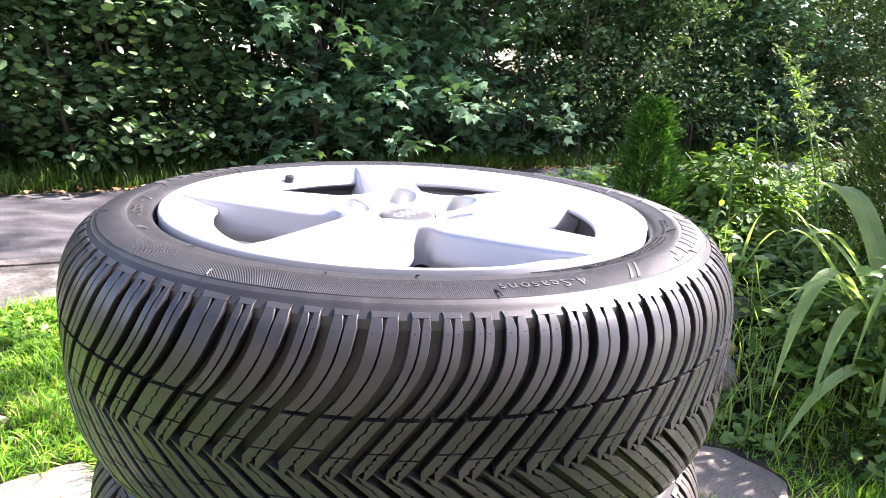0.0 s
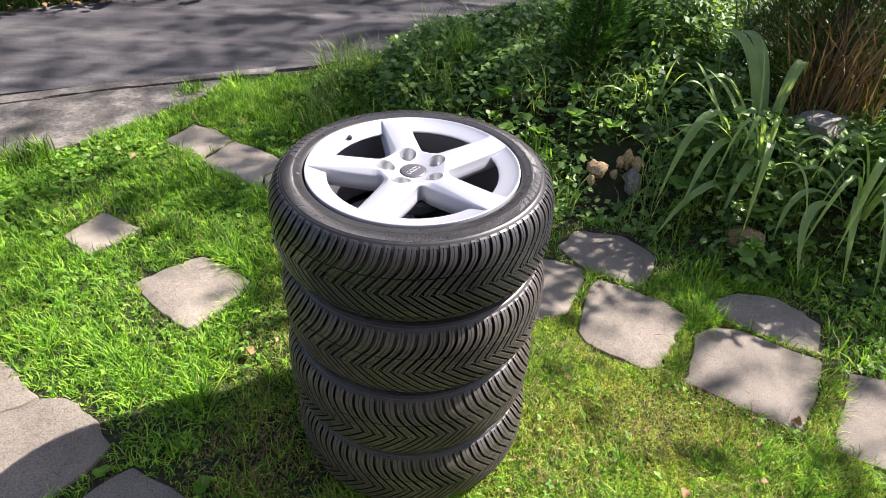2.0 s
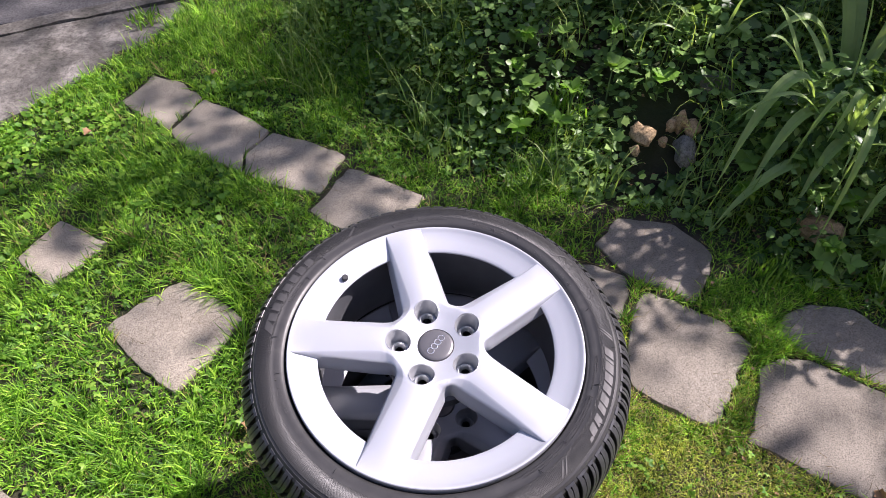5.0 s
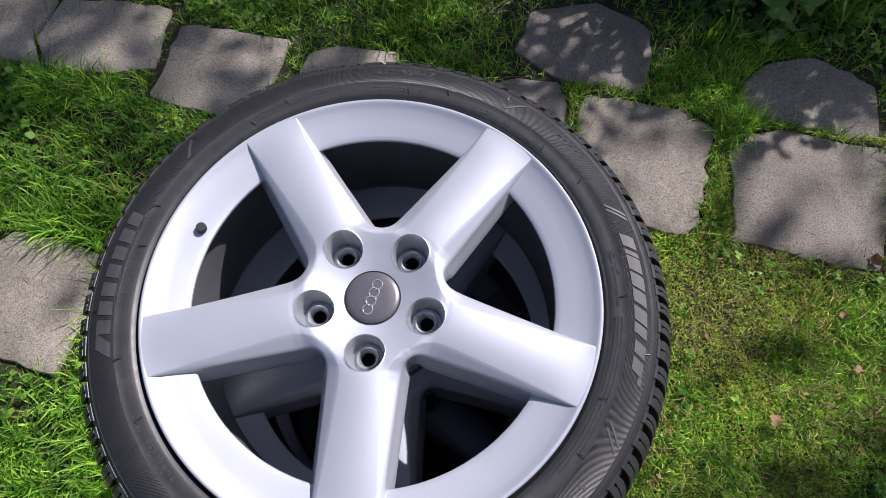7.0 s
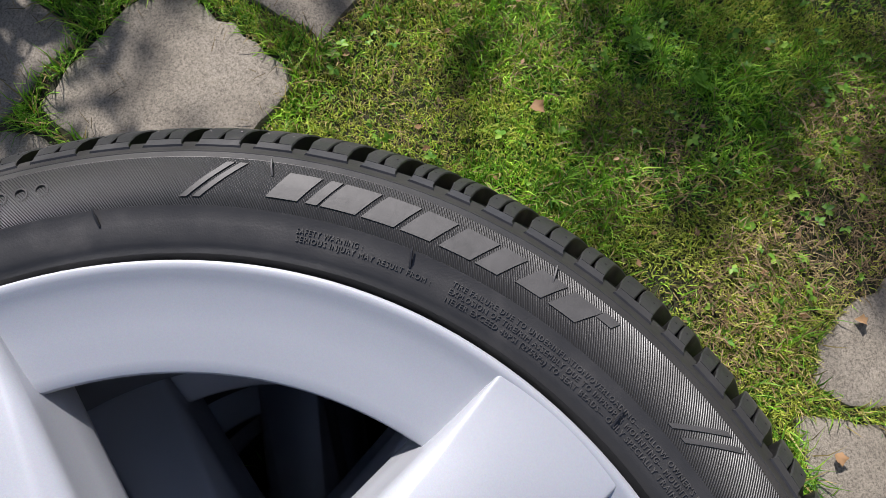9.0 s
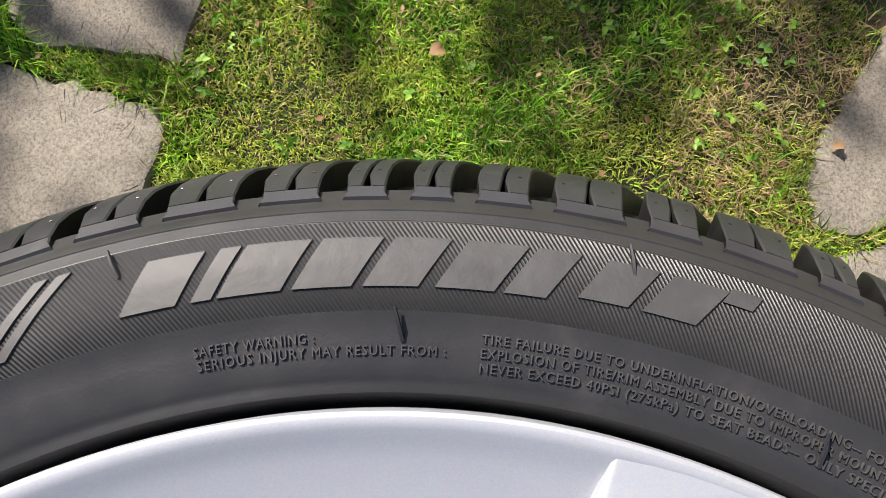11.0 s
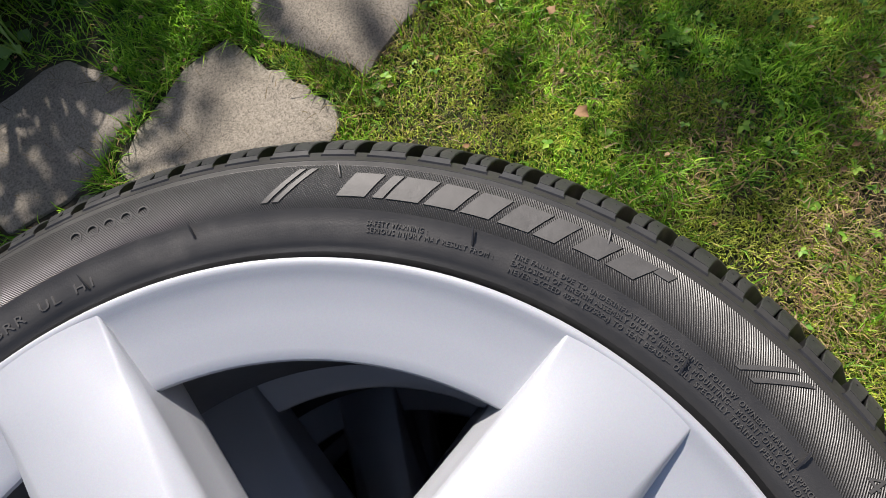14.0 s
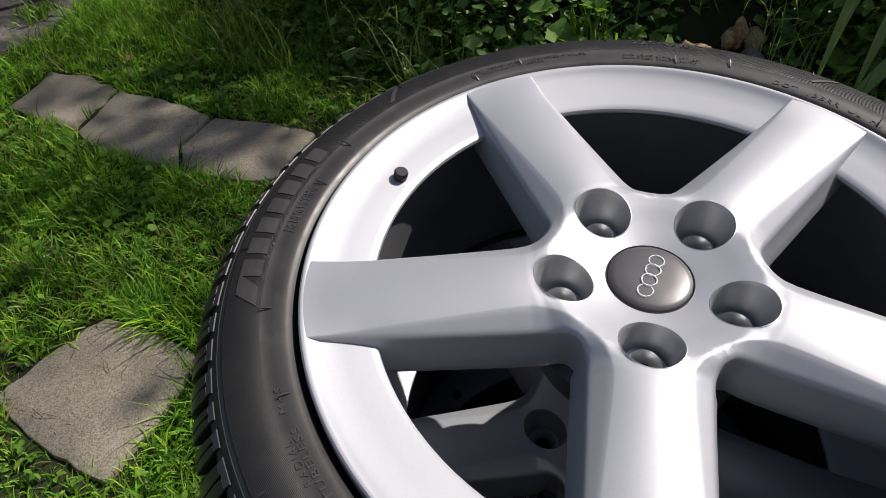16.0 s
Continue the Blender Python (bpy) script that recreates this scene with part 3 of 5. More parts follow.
def build_tread(mirror=False, top=None):
    verts, faces, walls = [], [], []

    def block(theta, s0, s1, p0, p1, steps, upper, slant=0.0, zig0=0.0, zig1=0.0, sink=0.0, flare0=0.0, flare1=0.0):
        """One block of rubber between two swept curves; slant moves its two ends apart, zig makes a zigzag cut."""
        k0 = len(verts)
        sign = 1 if upper else -1
        for j in range(steps + 1):
            f = j / steps
            for side in (0, 1):
                shift = slant * (1 - f) * (1 if side == 0 else -1) * sign
                p = p0 + (p1 - p0) * f + shift
                ro, z = on_profile(OUTER, p)
                ri, zi = on_profile(INNER, p)
                zig = (zig0, zig1)[side] * (1 if j % 2 else -1) * (0 < j < steps)
                flare = (flare0, -flare1)[side] * (j == steps)
                a = theta + ((s0, s1)[side] + sweep(p, upper) + zig + flare) / 0.3165
                ro -= sink
                for r, zz in ((ri - 0.001, zi), (ro - 0.0007, z), (ro, z)):
                    inset = 0.0005 if r == ro else 0.0
                    aa = a + (inset if side == 0 else -inset) / 0.3165
                    verts.append((r * math.cos(aa), r * math.sin(aa), zz * sign))
        # ring order on each row: left foot, left edge, left top, right top, right edge, right foot
        ring = (0, 1, 2, 5, 4, 3)
        for j in range(steps):
            a, b = k0 + 6 * j, k0 + 6 * (j + 1)
            for m0, m1 in zip(ring, ring[1:]):
                q = (a + m0, a + m1, b + m1, b + m0)
                # running surface keeps the dust; the cut walls carry groove shade in their black
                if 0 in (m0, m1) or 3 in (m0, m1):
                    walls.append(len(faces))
                faces.append(q if upper else q[::-1])
        for j in (0, steps):
            q = tuple(k0 + 6 * j + m0 for m0 in ring)
            faces.append(q if (j == steps) == upper else q[::-1])

    def nub(theta, s0, p, upper):
        """A small moulding pin on a block."""
        r, z = on_profile(OUTER, p)
        a = theta + (s0 + sweep(p, upper)) / 0.3165
        k0, w, sign = len(verts), 0.0005, 1 if upper else -1
        for da, dz in ((-w, -w), (w, -w), (w, w), (-w, w)):
            aa = a + da / r
            verts.append(((r - 0.0002) * math.cos(aa), (r - 0.0002) * math.sin(aa), (z + dz) * sign))
        verts.append(((r + 0.00015) * math.cos(a), (r + 0.00015) * math.sin(a), (z + 0.0004) * sign))
        for m0 in range(4):
            faces.append((k0 + m0, k0 + (m0 + 1) % 4, k0 + 4) if upper else (k0 + (m0 + 1) % 4, k0 + m0, k0 + 4))

    rng = random.Random(11)
    # uneven pitches, as such tyres have them
    widths = [1.18, 0.97, 0.81, 0.83, 1.04, 1.18] + [rng.choice((0.84, 0.95, 1.0, 1.08, 1.2)) for _ in range(76)]
    total = sum(widths)
    a = radians(-29.0) * 0.3165
    for i, w in enumerate(widths):
        pitch = 2 * math.pi * 0.3165 * w / total
        theta = a / 0.3165
        a += pitch
        for upper in (True, False):
            g = 0.0037
            mid = pitch * 0.5
            groove = 0.0345 if upper else 0.066
            foot = P_END - 0.0042
            # shoulder blocks, split by a fine cut that opens at a foot bar
            block(theta, g, mid - 0.0004, groove + 0.0012, foot - 0.0003, 8, upper, 0, 0, 0, 0, 0.0006, 0.0010)
            block(theta, mid + 0.0004, pitch - g, groove + 0.0012, foot - 0.0003, 8, upper, 0, 0, 0, 0, 0.0010, 0.0006)
            block(theta, g + 0.0004, pitch - g - 0.0004, foot, P_END, 2, upper, 0, 0, 0, 0, -0.0010, -0.0010)
            nub(theta, g + 0.0030, P_END - 0.0145, upper)
            nub(theta, pitch - g - 0.0030, P_END - 0.0145, upper)
            # inner ribs, cut by a zigzag and, in turn, by cross grooves
            h = 0.0034
            ends = [-0.0042, 0.0085 if i % 2 else 0.0125, groove - 0.0004] if upper else [0.0058, 0.024 if i % 2 else 0.029, 0.049 if i % 2 else 0.043, groove - 0.0004]
            for q0, q1 in zip(ends, ends[1:]):
                first = 0.0045 if q0 == ends[0] else 0.0
                block(theta, h, mid - 0.0003, q0, q1 - 0.0011, 7, upper, first, 0, 0.0008)
                block(theta, mid + 0.0003, pitch - h, q0, q1 - 0.0011, 7, upper, first, 0.0008, 0)
    if mirror:
        verts[:] = [(x, -y, z) for x, y, z in verts]
        faces[:] = [f[::-1] for f in faces]
    sizes = np.array([len(f) for f in faces], dtype=np.int32)
    me = mesh_np("tread", np.array(verts), np.concatenate([np.array(f) for f in faces]), sizes, top or M_TREAD)
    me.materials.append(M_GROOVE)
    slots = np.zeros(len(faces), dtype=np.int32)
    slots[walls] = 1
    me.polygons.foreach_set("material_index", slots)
    me.set_sharp_from_angle(angle=radians(38))
    return me


def side_z(r):
    return float(np.interp(r, [p[0] for p in CARCASS[:19]], [p[1] for p in CARCASS[:19]]))


def arc_mesh(name, verts, faces, parent, material, label=""):
    me = bpy.data.meshes.new(name)
    me.from_pydata(verts, [], faces)
    me.materials.append(material)
    for p in me.polygons:
        p.use_smooth = True
    me.set_sharp_from_angle(angle=radians(40))
    ob = new(name, me)
    ob.parent = parent
    return tagged(ob, label)


def arc_text(parent, text, r, a0, a1, height, thick=0.0005, label="", slope=0.0):
    """Raised lettering bent round the sidewall; the tops of the letters point outwards, it reads clockwise from above."""
    cu = bpy.data.curves.new("lettering", "FONT")
    cu.body = text
    cu.resolution_u = 2
    cu.space_character = 1.18
    cu.extrude = 0.5
    tmp = new("lettering", cu)
    dg = bpy.context.evaluated_depsgraph_get()
    me = bpy.data.meshes.new_from_object(tmp.evaluated_get(dg))
    bpy.data.objects.remove(tmp)
    bpy.data.curves.remove(cu)
    xs = [v.co.x for v in me.vertices]
    lo, wide = min(xs), max(xs) - min(xs)
    ys = [v.co.y for v in me.vertices if v.co.y >= 0]
    tall = max(ys)
    for v in me.vertices:
        f = (v.co.x - lo) / wide
        rr = r + v.co.y / tall * height
        ang = radians(a0 + (a1 - a0) * f) - v.co.y / tall * height * slope / r
        z = side_z(rr) + (thick if v.co.z > 0 else -0.0008)
        v.co = (rr * math.cos(ang), rr * math.sin(ang), z)
    me.flip_normals()
    me.materials.clear()
    me.materials.append(M_LETTER)
    ob = new("lettering", me)
    ob.parent = parent
    return tagged(ob, label)


def arc_bar(parent, name, r0, r1, a0, a1, slope=0.0, thick=0.0006, notch=None, material=None, label=""):
    """A plain raised bar on the sidewall between two radii and two angles, leaning by slope."""
    verts, faces = [], []
    n = max(3, int(abs(a1 - a0) * 4) + 1)
    m_steps = 8
    for top in (0, 1):
        for i in range(n + 1):
            for j in range(m_steps + 1):
                r = r0 + (r1 - r0) * j / m_steps
                a = radians(a0 + (a1 - a0) * i / n) - slope * (r - r0) / r0
                verts.append((r * math.cos(a), r * math.sin(a), side_z(r) + (thick if top else -0.0008)))
    w = m_steps + 1
    half = (n + 1) * w
    for i in range(n):
        for j in range(m_steps):
            k = half + i * w + j
            faces.append((k, k + 1, k + w + 1, k + w))
    for i in range(n):
        for j in (0, m_steps):
            k = i * w + j
            faces.append((k, k + w, k + w + half, k + half))
    for j in range(m_steps):
        for i in (0, n):
            k = i * w + j
            faces.append((k, k + 1, k + 1 + half, k + half))
    return arc_mesh(name, verts, faces, parent, material or M_LETTER, label)


HUB_Z = 0.0932


def spoke_half(x):
    """Half the width of a spoke at the distance x from the hub's middle; neighbours meet in a rounded crotch."""
    t36 = math.tan(radians(36))
    xc = 0.0620
    if x <= xc:
        return x * t36
    ws = float(np.interp(x, (0.06, 0.10, 0.15, 0.23), (0.0380, 0.0366, 0.0346, 0.0318)))
    w0 = xc * t36
    return ws + (w0 - ws) * math.exp(-(x - xc) / ((w0 - ws) / 1.376))


def face_z(r):
    """Height of the face of the wheel: a dish round the cap, then nearly level spokes."""
    return float(np.interp(r, (0, 0.0291, 0.0480, 0.0600, 0.0700, 0.0770, 0.0840, 0.092, 0.102, 0.12, 0.15, 0.19, 0.215, 0.224, 0.2312),
                           (0.0838, 0.0838, 0.0893, 0.0932, 0.0960, 0.0975, 0.0983, 0.0987, 0.0989, 0.0990, 0.0991, 0.0994, 0.0997, 0.1000, 0.1006)))


LUG_R, LUG_X = 0.0200, 0.0598


def build_spoke():
    """A spoke with a broad crowned band and, on each side, a bevel that runs out to a point at the rim."""
    bm = bmesh.new()
    edge_x = np.concatenate([np.arange(0.0620, 0.0850, 0.00003), np.arange(0.0850, 0.2330, 0.0002)])
    edge_y = np.array([spoke_half(x) for x in edge_x])
    bevel_w = np.interp(edge_x, (0.062, 0.066, 0.071, 0.078, 0.086, 0.10, 0.14, 0.19, 0.222, 0.23), (0.0080, 0.0092, 0.0116, 0.0142, 0.0156, 0.0150, 0.0112, 0.0060, 0.0018, 0.0010))
    xs = [0.0257 + 0.0018 * k for k in range(20)] + [0.0602 + 0.0006 * k for k in range(26)] + [0.0767 + 0.0018 * k for k in range(7)] + [0.0887 + 0.0056 * k for k in range(1, 25)] + [0.2265, 0.2290, 0.2312]
    rows = []
    for x in xs:
        w = spoke_half(x)
        free = min(1, max(0, (x - 0.0620) / 0.016))
        free = free * free * (3 - 2 * free)
        bevel = float(np.interp(x, edge_x, bevel_w))
        tail = min(1, max(0, (0.2305 - x) / 0.035))
        wb = w - bevel
        col = []
        ys = [wb * k / 15 for k in range(15)] + [wb - 0.0006, wb + 0.0005 * min(1, bevel / 0.003)] + [wb + bevel * f for f in (0.3, 0.5, 0.68, 0.80, 0.88, 0.94, 0.98, 1.0)]
        for y in ys:
            r = math.hypot(x, y)
            # the bevel and the rounded edge run round the crotch between two spokes
            gap = np.hypot(edge_x - x, edge_y - y)
            near_edge = int(gap.argmin())
            e, width = (float(gap[near_edge]), float(bevel_w[near_edge])) if y < w or x < 0.062 else (0.0, bevel)
            drop = 0.0024 * min(1, y / wb) ** 2 * free * (0.15 + 0.85 * tail)
            down = max(0.0, width - e)
            drop += 0.64 * down * down / (down + 0.0006)
            rad = min(0.0030, width * 0.8)
            drop += (rad - math.sqrt(max(0, rad ** 2 - (rad - min(e, rad)) ** 2))) * (0.35 + 0.65 * tail)
            near = max(0.0, 1 - (x - 0.0257) / 0.018)
            k = (r * (1 - near) + (0.0291 + (x - 0.0257) * 0.95) * near) / r
            # the outer end follows the round of the rim
            k += (x / r - 1) * min(1, max(0, (x - 0.17) / 0.056))
            col.append((x * k, y * k, face_z(r * k) - drop))
        zl = col[-1][2]
        for dy, dz in ((0.0010, -0.005), (0.0036, -0.013), (0.0066, -0.0205), (0.0056, -0.0255), (0.0010, -0.034)):
            out = w + dy * free * (0.5 + 0.5 * tail) if x > 0.0628 else w
            q = min(1, x / math.hypot(x, out) + min(1, max(0, (0.226 - x) / 0.056)))
            col.append((x * q, out * q, zl + dz) if x > 0.0437 else (col[-1][0], col[-1][1], zl + dz))
        full = [(px, -py, pz) for px, py, pz in col[:0:-1]] + col
        rows.append([bm.verts.new(p) for p in full])
    grid_faces(bm, rows)
    gone = [f for f in bm.faces if (f.calc_center_median().xy - Vector((LUG_X, 0))).length < LUG_R and f.calc_center_median().z > 0.05]
    bmesh.ops.delete(bm, geom=gone, context="FACES")
    for v in bm.verts:
        d = v.co.xy - Vector((LUG_X, 0))
        if v.is_boundary and d.length < LUG_R + 0.004 and v.co.z > 0.05:
            q = Vector((LUG_X, 0)) + d.normalized() * LUG_R
            v.co.x, v.co.y = q
            v.co.z = face_z(q.length)
    bmesh.ops.recalc_face_normals(bm, faces=bm.faces)
    if sum(f.normal.z for f in bm.faces) < 0:
        bmesh.ops.reverse_faces(bm, faces=bm.faces)
    me = bpy.data.meshes.new("spoke")
    bm.to_mesh(me)
    bm.free()
    for p in me.polygons:
        p.use_smooth = True
    me.set_sharp_from_angle(angle=radians(78))
    me.materials.append(M_SILVER)
    return me


def build_wheel():
    wheel = thing("car_wheel", "silver five-spoke alloy wheel with black all-season tyre, stacked flat", "car wheel", "stack of car wheels")
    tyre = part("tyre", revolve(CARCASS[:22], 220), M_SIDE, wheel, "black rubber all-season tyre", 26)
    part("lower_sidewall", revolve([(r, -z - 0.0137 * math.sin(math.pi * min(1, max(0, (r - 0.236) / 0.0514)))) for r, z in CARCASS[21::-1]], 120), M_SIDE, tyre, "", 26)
    part("groove_floor", revolve(CARCASS[21:] + [(r, -z) for r, z in CARCASS[-2:20:-1]], 220), M_GROOVE, tyre, "floor between the tread blocks, groove shade in its black", 60)
    tread = new("tread", build_tread())
    tread.parent = tyre
    tagged(tread, "deep V-shaped tread blocks")

    # maker's large names as plain leaning blocks
    def word(a0, a1, n, r0, r1, slope, gaps=0.28):
        w = (a1 - a0) / n
        for k in range(n):
            arc_bar(tyre, "letter_block", r0, r1, a0 + w * k, a0 + w * (k + 1 - gaps), slope)
    for a0, a1 in ((-1.4, -4.4), (-5.2, -6.3), (-6.6, -10.0), (-10.6, -13.8), (-14.4, -17.4), (-18.3, -21.5), (-22.0, -24.3), (-26.0, -28.7), (-29.5, -32.4)):
        arc_bar(tyre, "letter_block", 0.2638 if a0 > -23 else 0.2654, 0.2767, a0, a1, 0.62)
    arc_bar(tyre, "letter_block", 0.2734, 0.2778, -33.6, -35.2, 0.5)
    word(174.0, 144.0, 7, 0.2605, 0.2755, 0.1)
    arc_bar(tyre, "letter_block", 0.2605, 0.2755, -180.5, -184.0, 0.8)
    for a, b in ((6.6, 5.9), (5.4, 4.7), (-44.0, -44.6), (-45.6, -46.2), (128.0, 127.0), (42.0, 41.2)):
        arc_bar(tyre, "marker_block", 0.2615, 0.2790, a, b, 1.0)
    for k in range(5):
        a = radians(26.6 - 1.85 * k)
        bm = revolve([(0.0022, side_z(0.271) - 0.0005), (0.0024, side_z(0.271) + 0.0005), (0.0030, side_z(0.271) + 0.0005), (0.0032, side_z(0.271) - 0.0005)], 16)
        ob = part("ring_mark", bm, M_LETTER, tyre)
        ob.location = (0.271 * math.cos(a), 0.271 * math.sin(a), 0)
    arc_text(tyre, "4-Seasons", 0.2675, -57.5, -71.0, 0.0090, 0.0005)
    for text, r, a0, a1 in (("SAFETY WARNING :", 0.2504, -5.0, -11.7), ("SERIOUS INJURY MAY RESULT FROM :", 0.2470, -5.1, -19.1),
                            ("TIRE FAILURE DUE TO UNDERINFLATION/OVERLOADING-- FOLLOW OWNER'S MANUAL", 0.2508, -21.1, -53.5),
                            ("EXPLOSION OF TIRE/RIM ASSEMBLY DUE TO IMPROPER MOUNTING-- MOUNT ONLY ON APPROVED RIM", 0.2473, -21.1, -59.6),
                            ("NEVER EXCEED 40PSI (275kPa) TO SEAT BEADS-- ONLY SPECIALLY TRAINED PERSON SHOULD MOUNT TIRES", 0.2438, -21.1, -63.2)):
        arc_text(tyre, text, r, a0, a1, 0.0024, 0.0006)
    arc_text(tyre, "DOT  1BBRR  UL  H1", 0.2445, 47.4, 26.3, 0.0048)
    arc_text(tyre, "225/45R17", 0.2690, 75.6, 61.5, 0.0080)
    arc_text(tyre, "MAX LOAD 670kg (1477LBS)", 0.2498, 77.6, 62.0, 0.0028)
    arc_text(tyre, "MAX PRESS 340kPa (50PSI)", 0.2458, 77.6, 62.6, 0.0028)
    arc_text(tyre, "PLIES  TREAD  STEEL + POLYESTER + NYLON", 0.2520, 109.8, 85.0, 0.0028)
    arc_text(tyre, "SIDEWALL  POLYESTER", 0.2482, 108.0, 94.0, 0.0028)
    arc_text(tyre, "EXTRA LOAD", 0.2520, 164.5, 155.0, 0.0032)
    arc_text(tyre, "MADE IN CHINA", 0.2478, 164.5, 153.5, 0.0032)
    arc_text(tyre, "M+S", 0.2490, -162.5, -166.5, 0.0042)
    arc_text(tyre, "RADIAL", 0.2518, -152.0, -158.5, 0.0042)
    arc_text(tyre, "TUBELESS", 0.2465, -149.0, -160.0, 0.0042)
    rngw = random.Random(3)
    for k in range(26):
        a = k * 360 / 26 + rngw.uniform(-3, 3)
        r = (0.2740, 0.2505, 0.2440)[k % 3]
        bm = bmesh.new()
        aa = radians(a)
        p = Vector((r * math.cos(aa), r * math.sin(aa), side_z(r)))
        q = Vector(((r + 0.0080) * math.cos(aa + 0.008), (r + 0.0080) * math.sin(aa + 0.008), side_z(r + 0.0080) + 0.0022))
        tube(bm, [p, (p + q) / 2 + Vector((0, 0, 0.0008)), q], (0.0007, 0.0006, 0.0004), 5)
        part("rubber_whisker", bm, M_BLACK, tyre)

    rim = part("rim", revolve([(0.2342, 0.086), (0.2342, 0.0980), (0.2337, 0.1000), (0.2326, 0.1008), (0.2312, 0.1008), (0.2296, 0.1001), (0.2272, 0.0985), (0.2220, 0.0956),
                               (0.2080, 0.0917), (0.1936, 0.0876), (0.1902, 0.0866), (0.1884, 0.0854), (0.1878, 0.0832), (0.1888, 0.0812)], 180), M_SILVER, wheel, "silver painted alloy rim", 35)
    part("barrel", revolve([(0.1888, 0.0812), (0.1935, 0.0765), (0.2035, 0.0730), (0.2050, 0.0500), (0.2035, 0.0), (0.1995, -0.04), (0.2080, -0.065), (0.2190, -0.085), (0.2330, -0.090), (0.2385, -0.097)], 120), M_BARREL, rim, "grey inner barrel, shade inside the wheel in its colour", 40)
    part("hub_back", revolve([(0.0, 0.02), (0.078, 0.02), (0.078, 0.040), (0.070, 0.046)], 60), M_BARREL, rim, "grey hub back, shade inside the wheel in its colour", 40)
    me = build_spoke()
    for k in range(5):
        a = radians(34.6 + 72 * k)
        sp = new("spoke", me)
        sp.parent = rim
        sp.rotation_euler = (0, 0, a)
        z0 = HUB_Z
        cup = part("lug_hole", revolve([(0.0205, z0 + 0.0001), (0.0200, z0 + 0.0003), (0.0193, z0 - 0.0010), (0.0186, z0 - 0.0040), (0.0162, z0 - 0.026), (0.0150, z0 - 0.0285), (0.0124, z0 - 0.0288),
                                        (0.0117, z0 - 0.0235), (0.0108, z0 - 0.0228), (0.0100, z0 - 0.0240), (0.0076, z0 - 0.0300), (0.0072, z0 - 0.0330)], 40), M_CUP, rim, "", 50)
        # the lip of the hole follows the dished face
        for v in cup.data.vertices:
            if v.co.z > z0 - 0.01:
                v.co.z += face_z(math.hypot(LUG_X + v.co.x, v.co.y)) - z0
        cup.location = (LUG_X * math.cos(a), LUG_X * math.sin(a), 0)
        cup.rotation_euler = (0, 0, a)
        # black tube and floor, the darkness inside the hole is their colour
        hole = part("bolt_hole", revolve([(0.0072, z0 - 0.0330), (0.0070, z0 - 0.062), (0, z0 - 0.062)], 28), M_BLACK, rim, "bolt hole, its darkness put into the colour", 50)
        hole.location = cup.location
    c0 = HUB_Z - 0.0118
    cap = part("centre_cap", revolve([(0.0298, c0 + 0.0020), (0.0292, c0 + 0.0034), (0.0288, c0 + 0.0026), (0.0284, c0 + 0.0014), (0.0281, c0 + 0.0030), (0.0274, c0 + 0.0038), (0.0235, c0 + 0.0048),
                                      (0.0140, c0 + 0.0054), (0, c0 + 0.0057)], 60), M_CAP, wheel, "grey plastic centre cap", 40)
    for k in range(4):
        bm = revolve([(0.0043, 0.0), (0.0044, 0.0010), (0.0048, 0.0016), (0.0053, 0.0016), (0.0058, 0.0010), (0.0059, 0.0)], 32)
        badge = part("badge_ring", bm, M_CHROME, cap, "chrome badge ring")
        d = (k - 1.5) * 0.0094
        a = radians(56)
        badge.location = (d * math.cos(a), d * math.sin(a), c0 + 0.0053 - 0.0006 * abs(k - 1.5))
    # valve in its hole in the sloping rim face
    av = math.atan2(0.124, -0.161)
    rv = 0.2035
    valve = thing("valve", "", "")
    valve.parent = wheel
    bm = revolve([(0.0072, -0.002), (0.0070, 0.003), (0.0058, 0.006), (0.0053, 0.0075), (0.0056, 0.008), (0.0056, 0.0135), (0.0046, 0.0148), (0, 0.0148)], 20)
    stem = part("valve_stem", bm, M_BLACK, valve, "black rubber valve with cap")
    # black disc round the stem stands for the darkness of the valve hole
    bm = revolve([(0.0100, 0.0010), (0.0097, 0.0030), (0.0090, 0.0034), (0.0084, 0.0030), (0, 0.0030)], 28)
    part("valve_hole_dark", bm, M_BLACK, valve)
    valve.location = (rv * math.cos(av), rv * math.sin(av), 0.0825)
    valve.rotation_euler = (0, -0.25, av)
    return wheel


PITCH, BASE = 0.2153, 0.1077
wheel = build_wheel()
wheel.location = (0, 0, BASE + 3 * PITCH)
dusty, mirrored = build_tread(False, M_DUSTY), build_tread(True, M_DUSTY)
for k, (dx, dy, turn) in enumerate(((0.004, 0.003, 4), (-0.004, 0.002, -17), (0.0, 0.006, 51))):
    ob = copy_thing(wheel, pose(dx, dy, BASE + (2 - k) * PITCH, 0, 0, turn))
    for child in ob.children_recursive:
        if child.name.startswith("tread"):
            child.data = mirrored if k else dusty


# ---- planting helpers ----
def inside(poly, x, y):
    """Which of the places lie in a polygon of the plan."""
    c = np.zeros(len(x), bool)
    for (x0, y0), (x1, y1) in zip(poly, poly[1:] + poly[:1]):
        c ^= ((y0 > y) != (y1 > y)) & (x < (x1 - x0) * (y - y0) / ((y1 - y0) or 1e-9) + x0)
    return c


def shrunk(poly, d):
    cx, cy = sum(p[0] for p in poly) / len(poly), sum(p[1] for p in poly) / len(poly)
    out = []
    for px, py in poly:
        l = math.hypot(px - cx, py - cy)
        out.append((cx + (px - cx) * (l - d) / l, cy + (py - cy) * (l - d) / l))
    return out


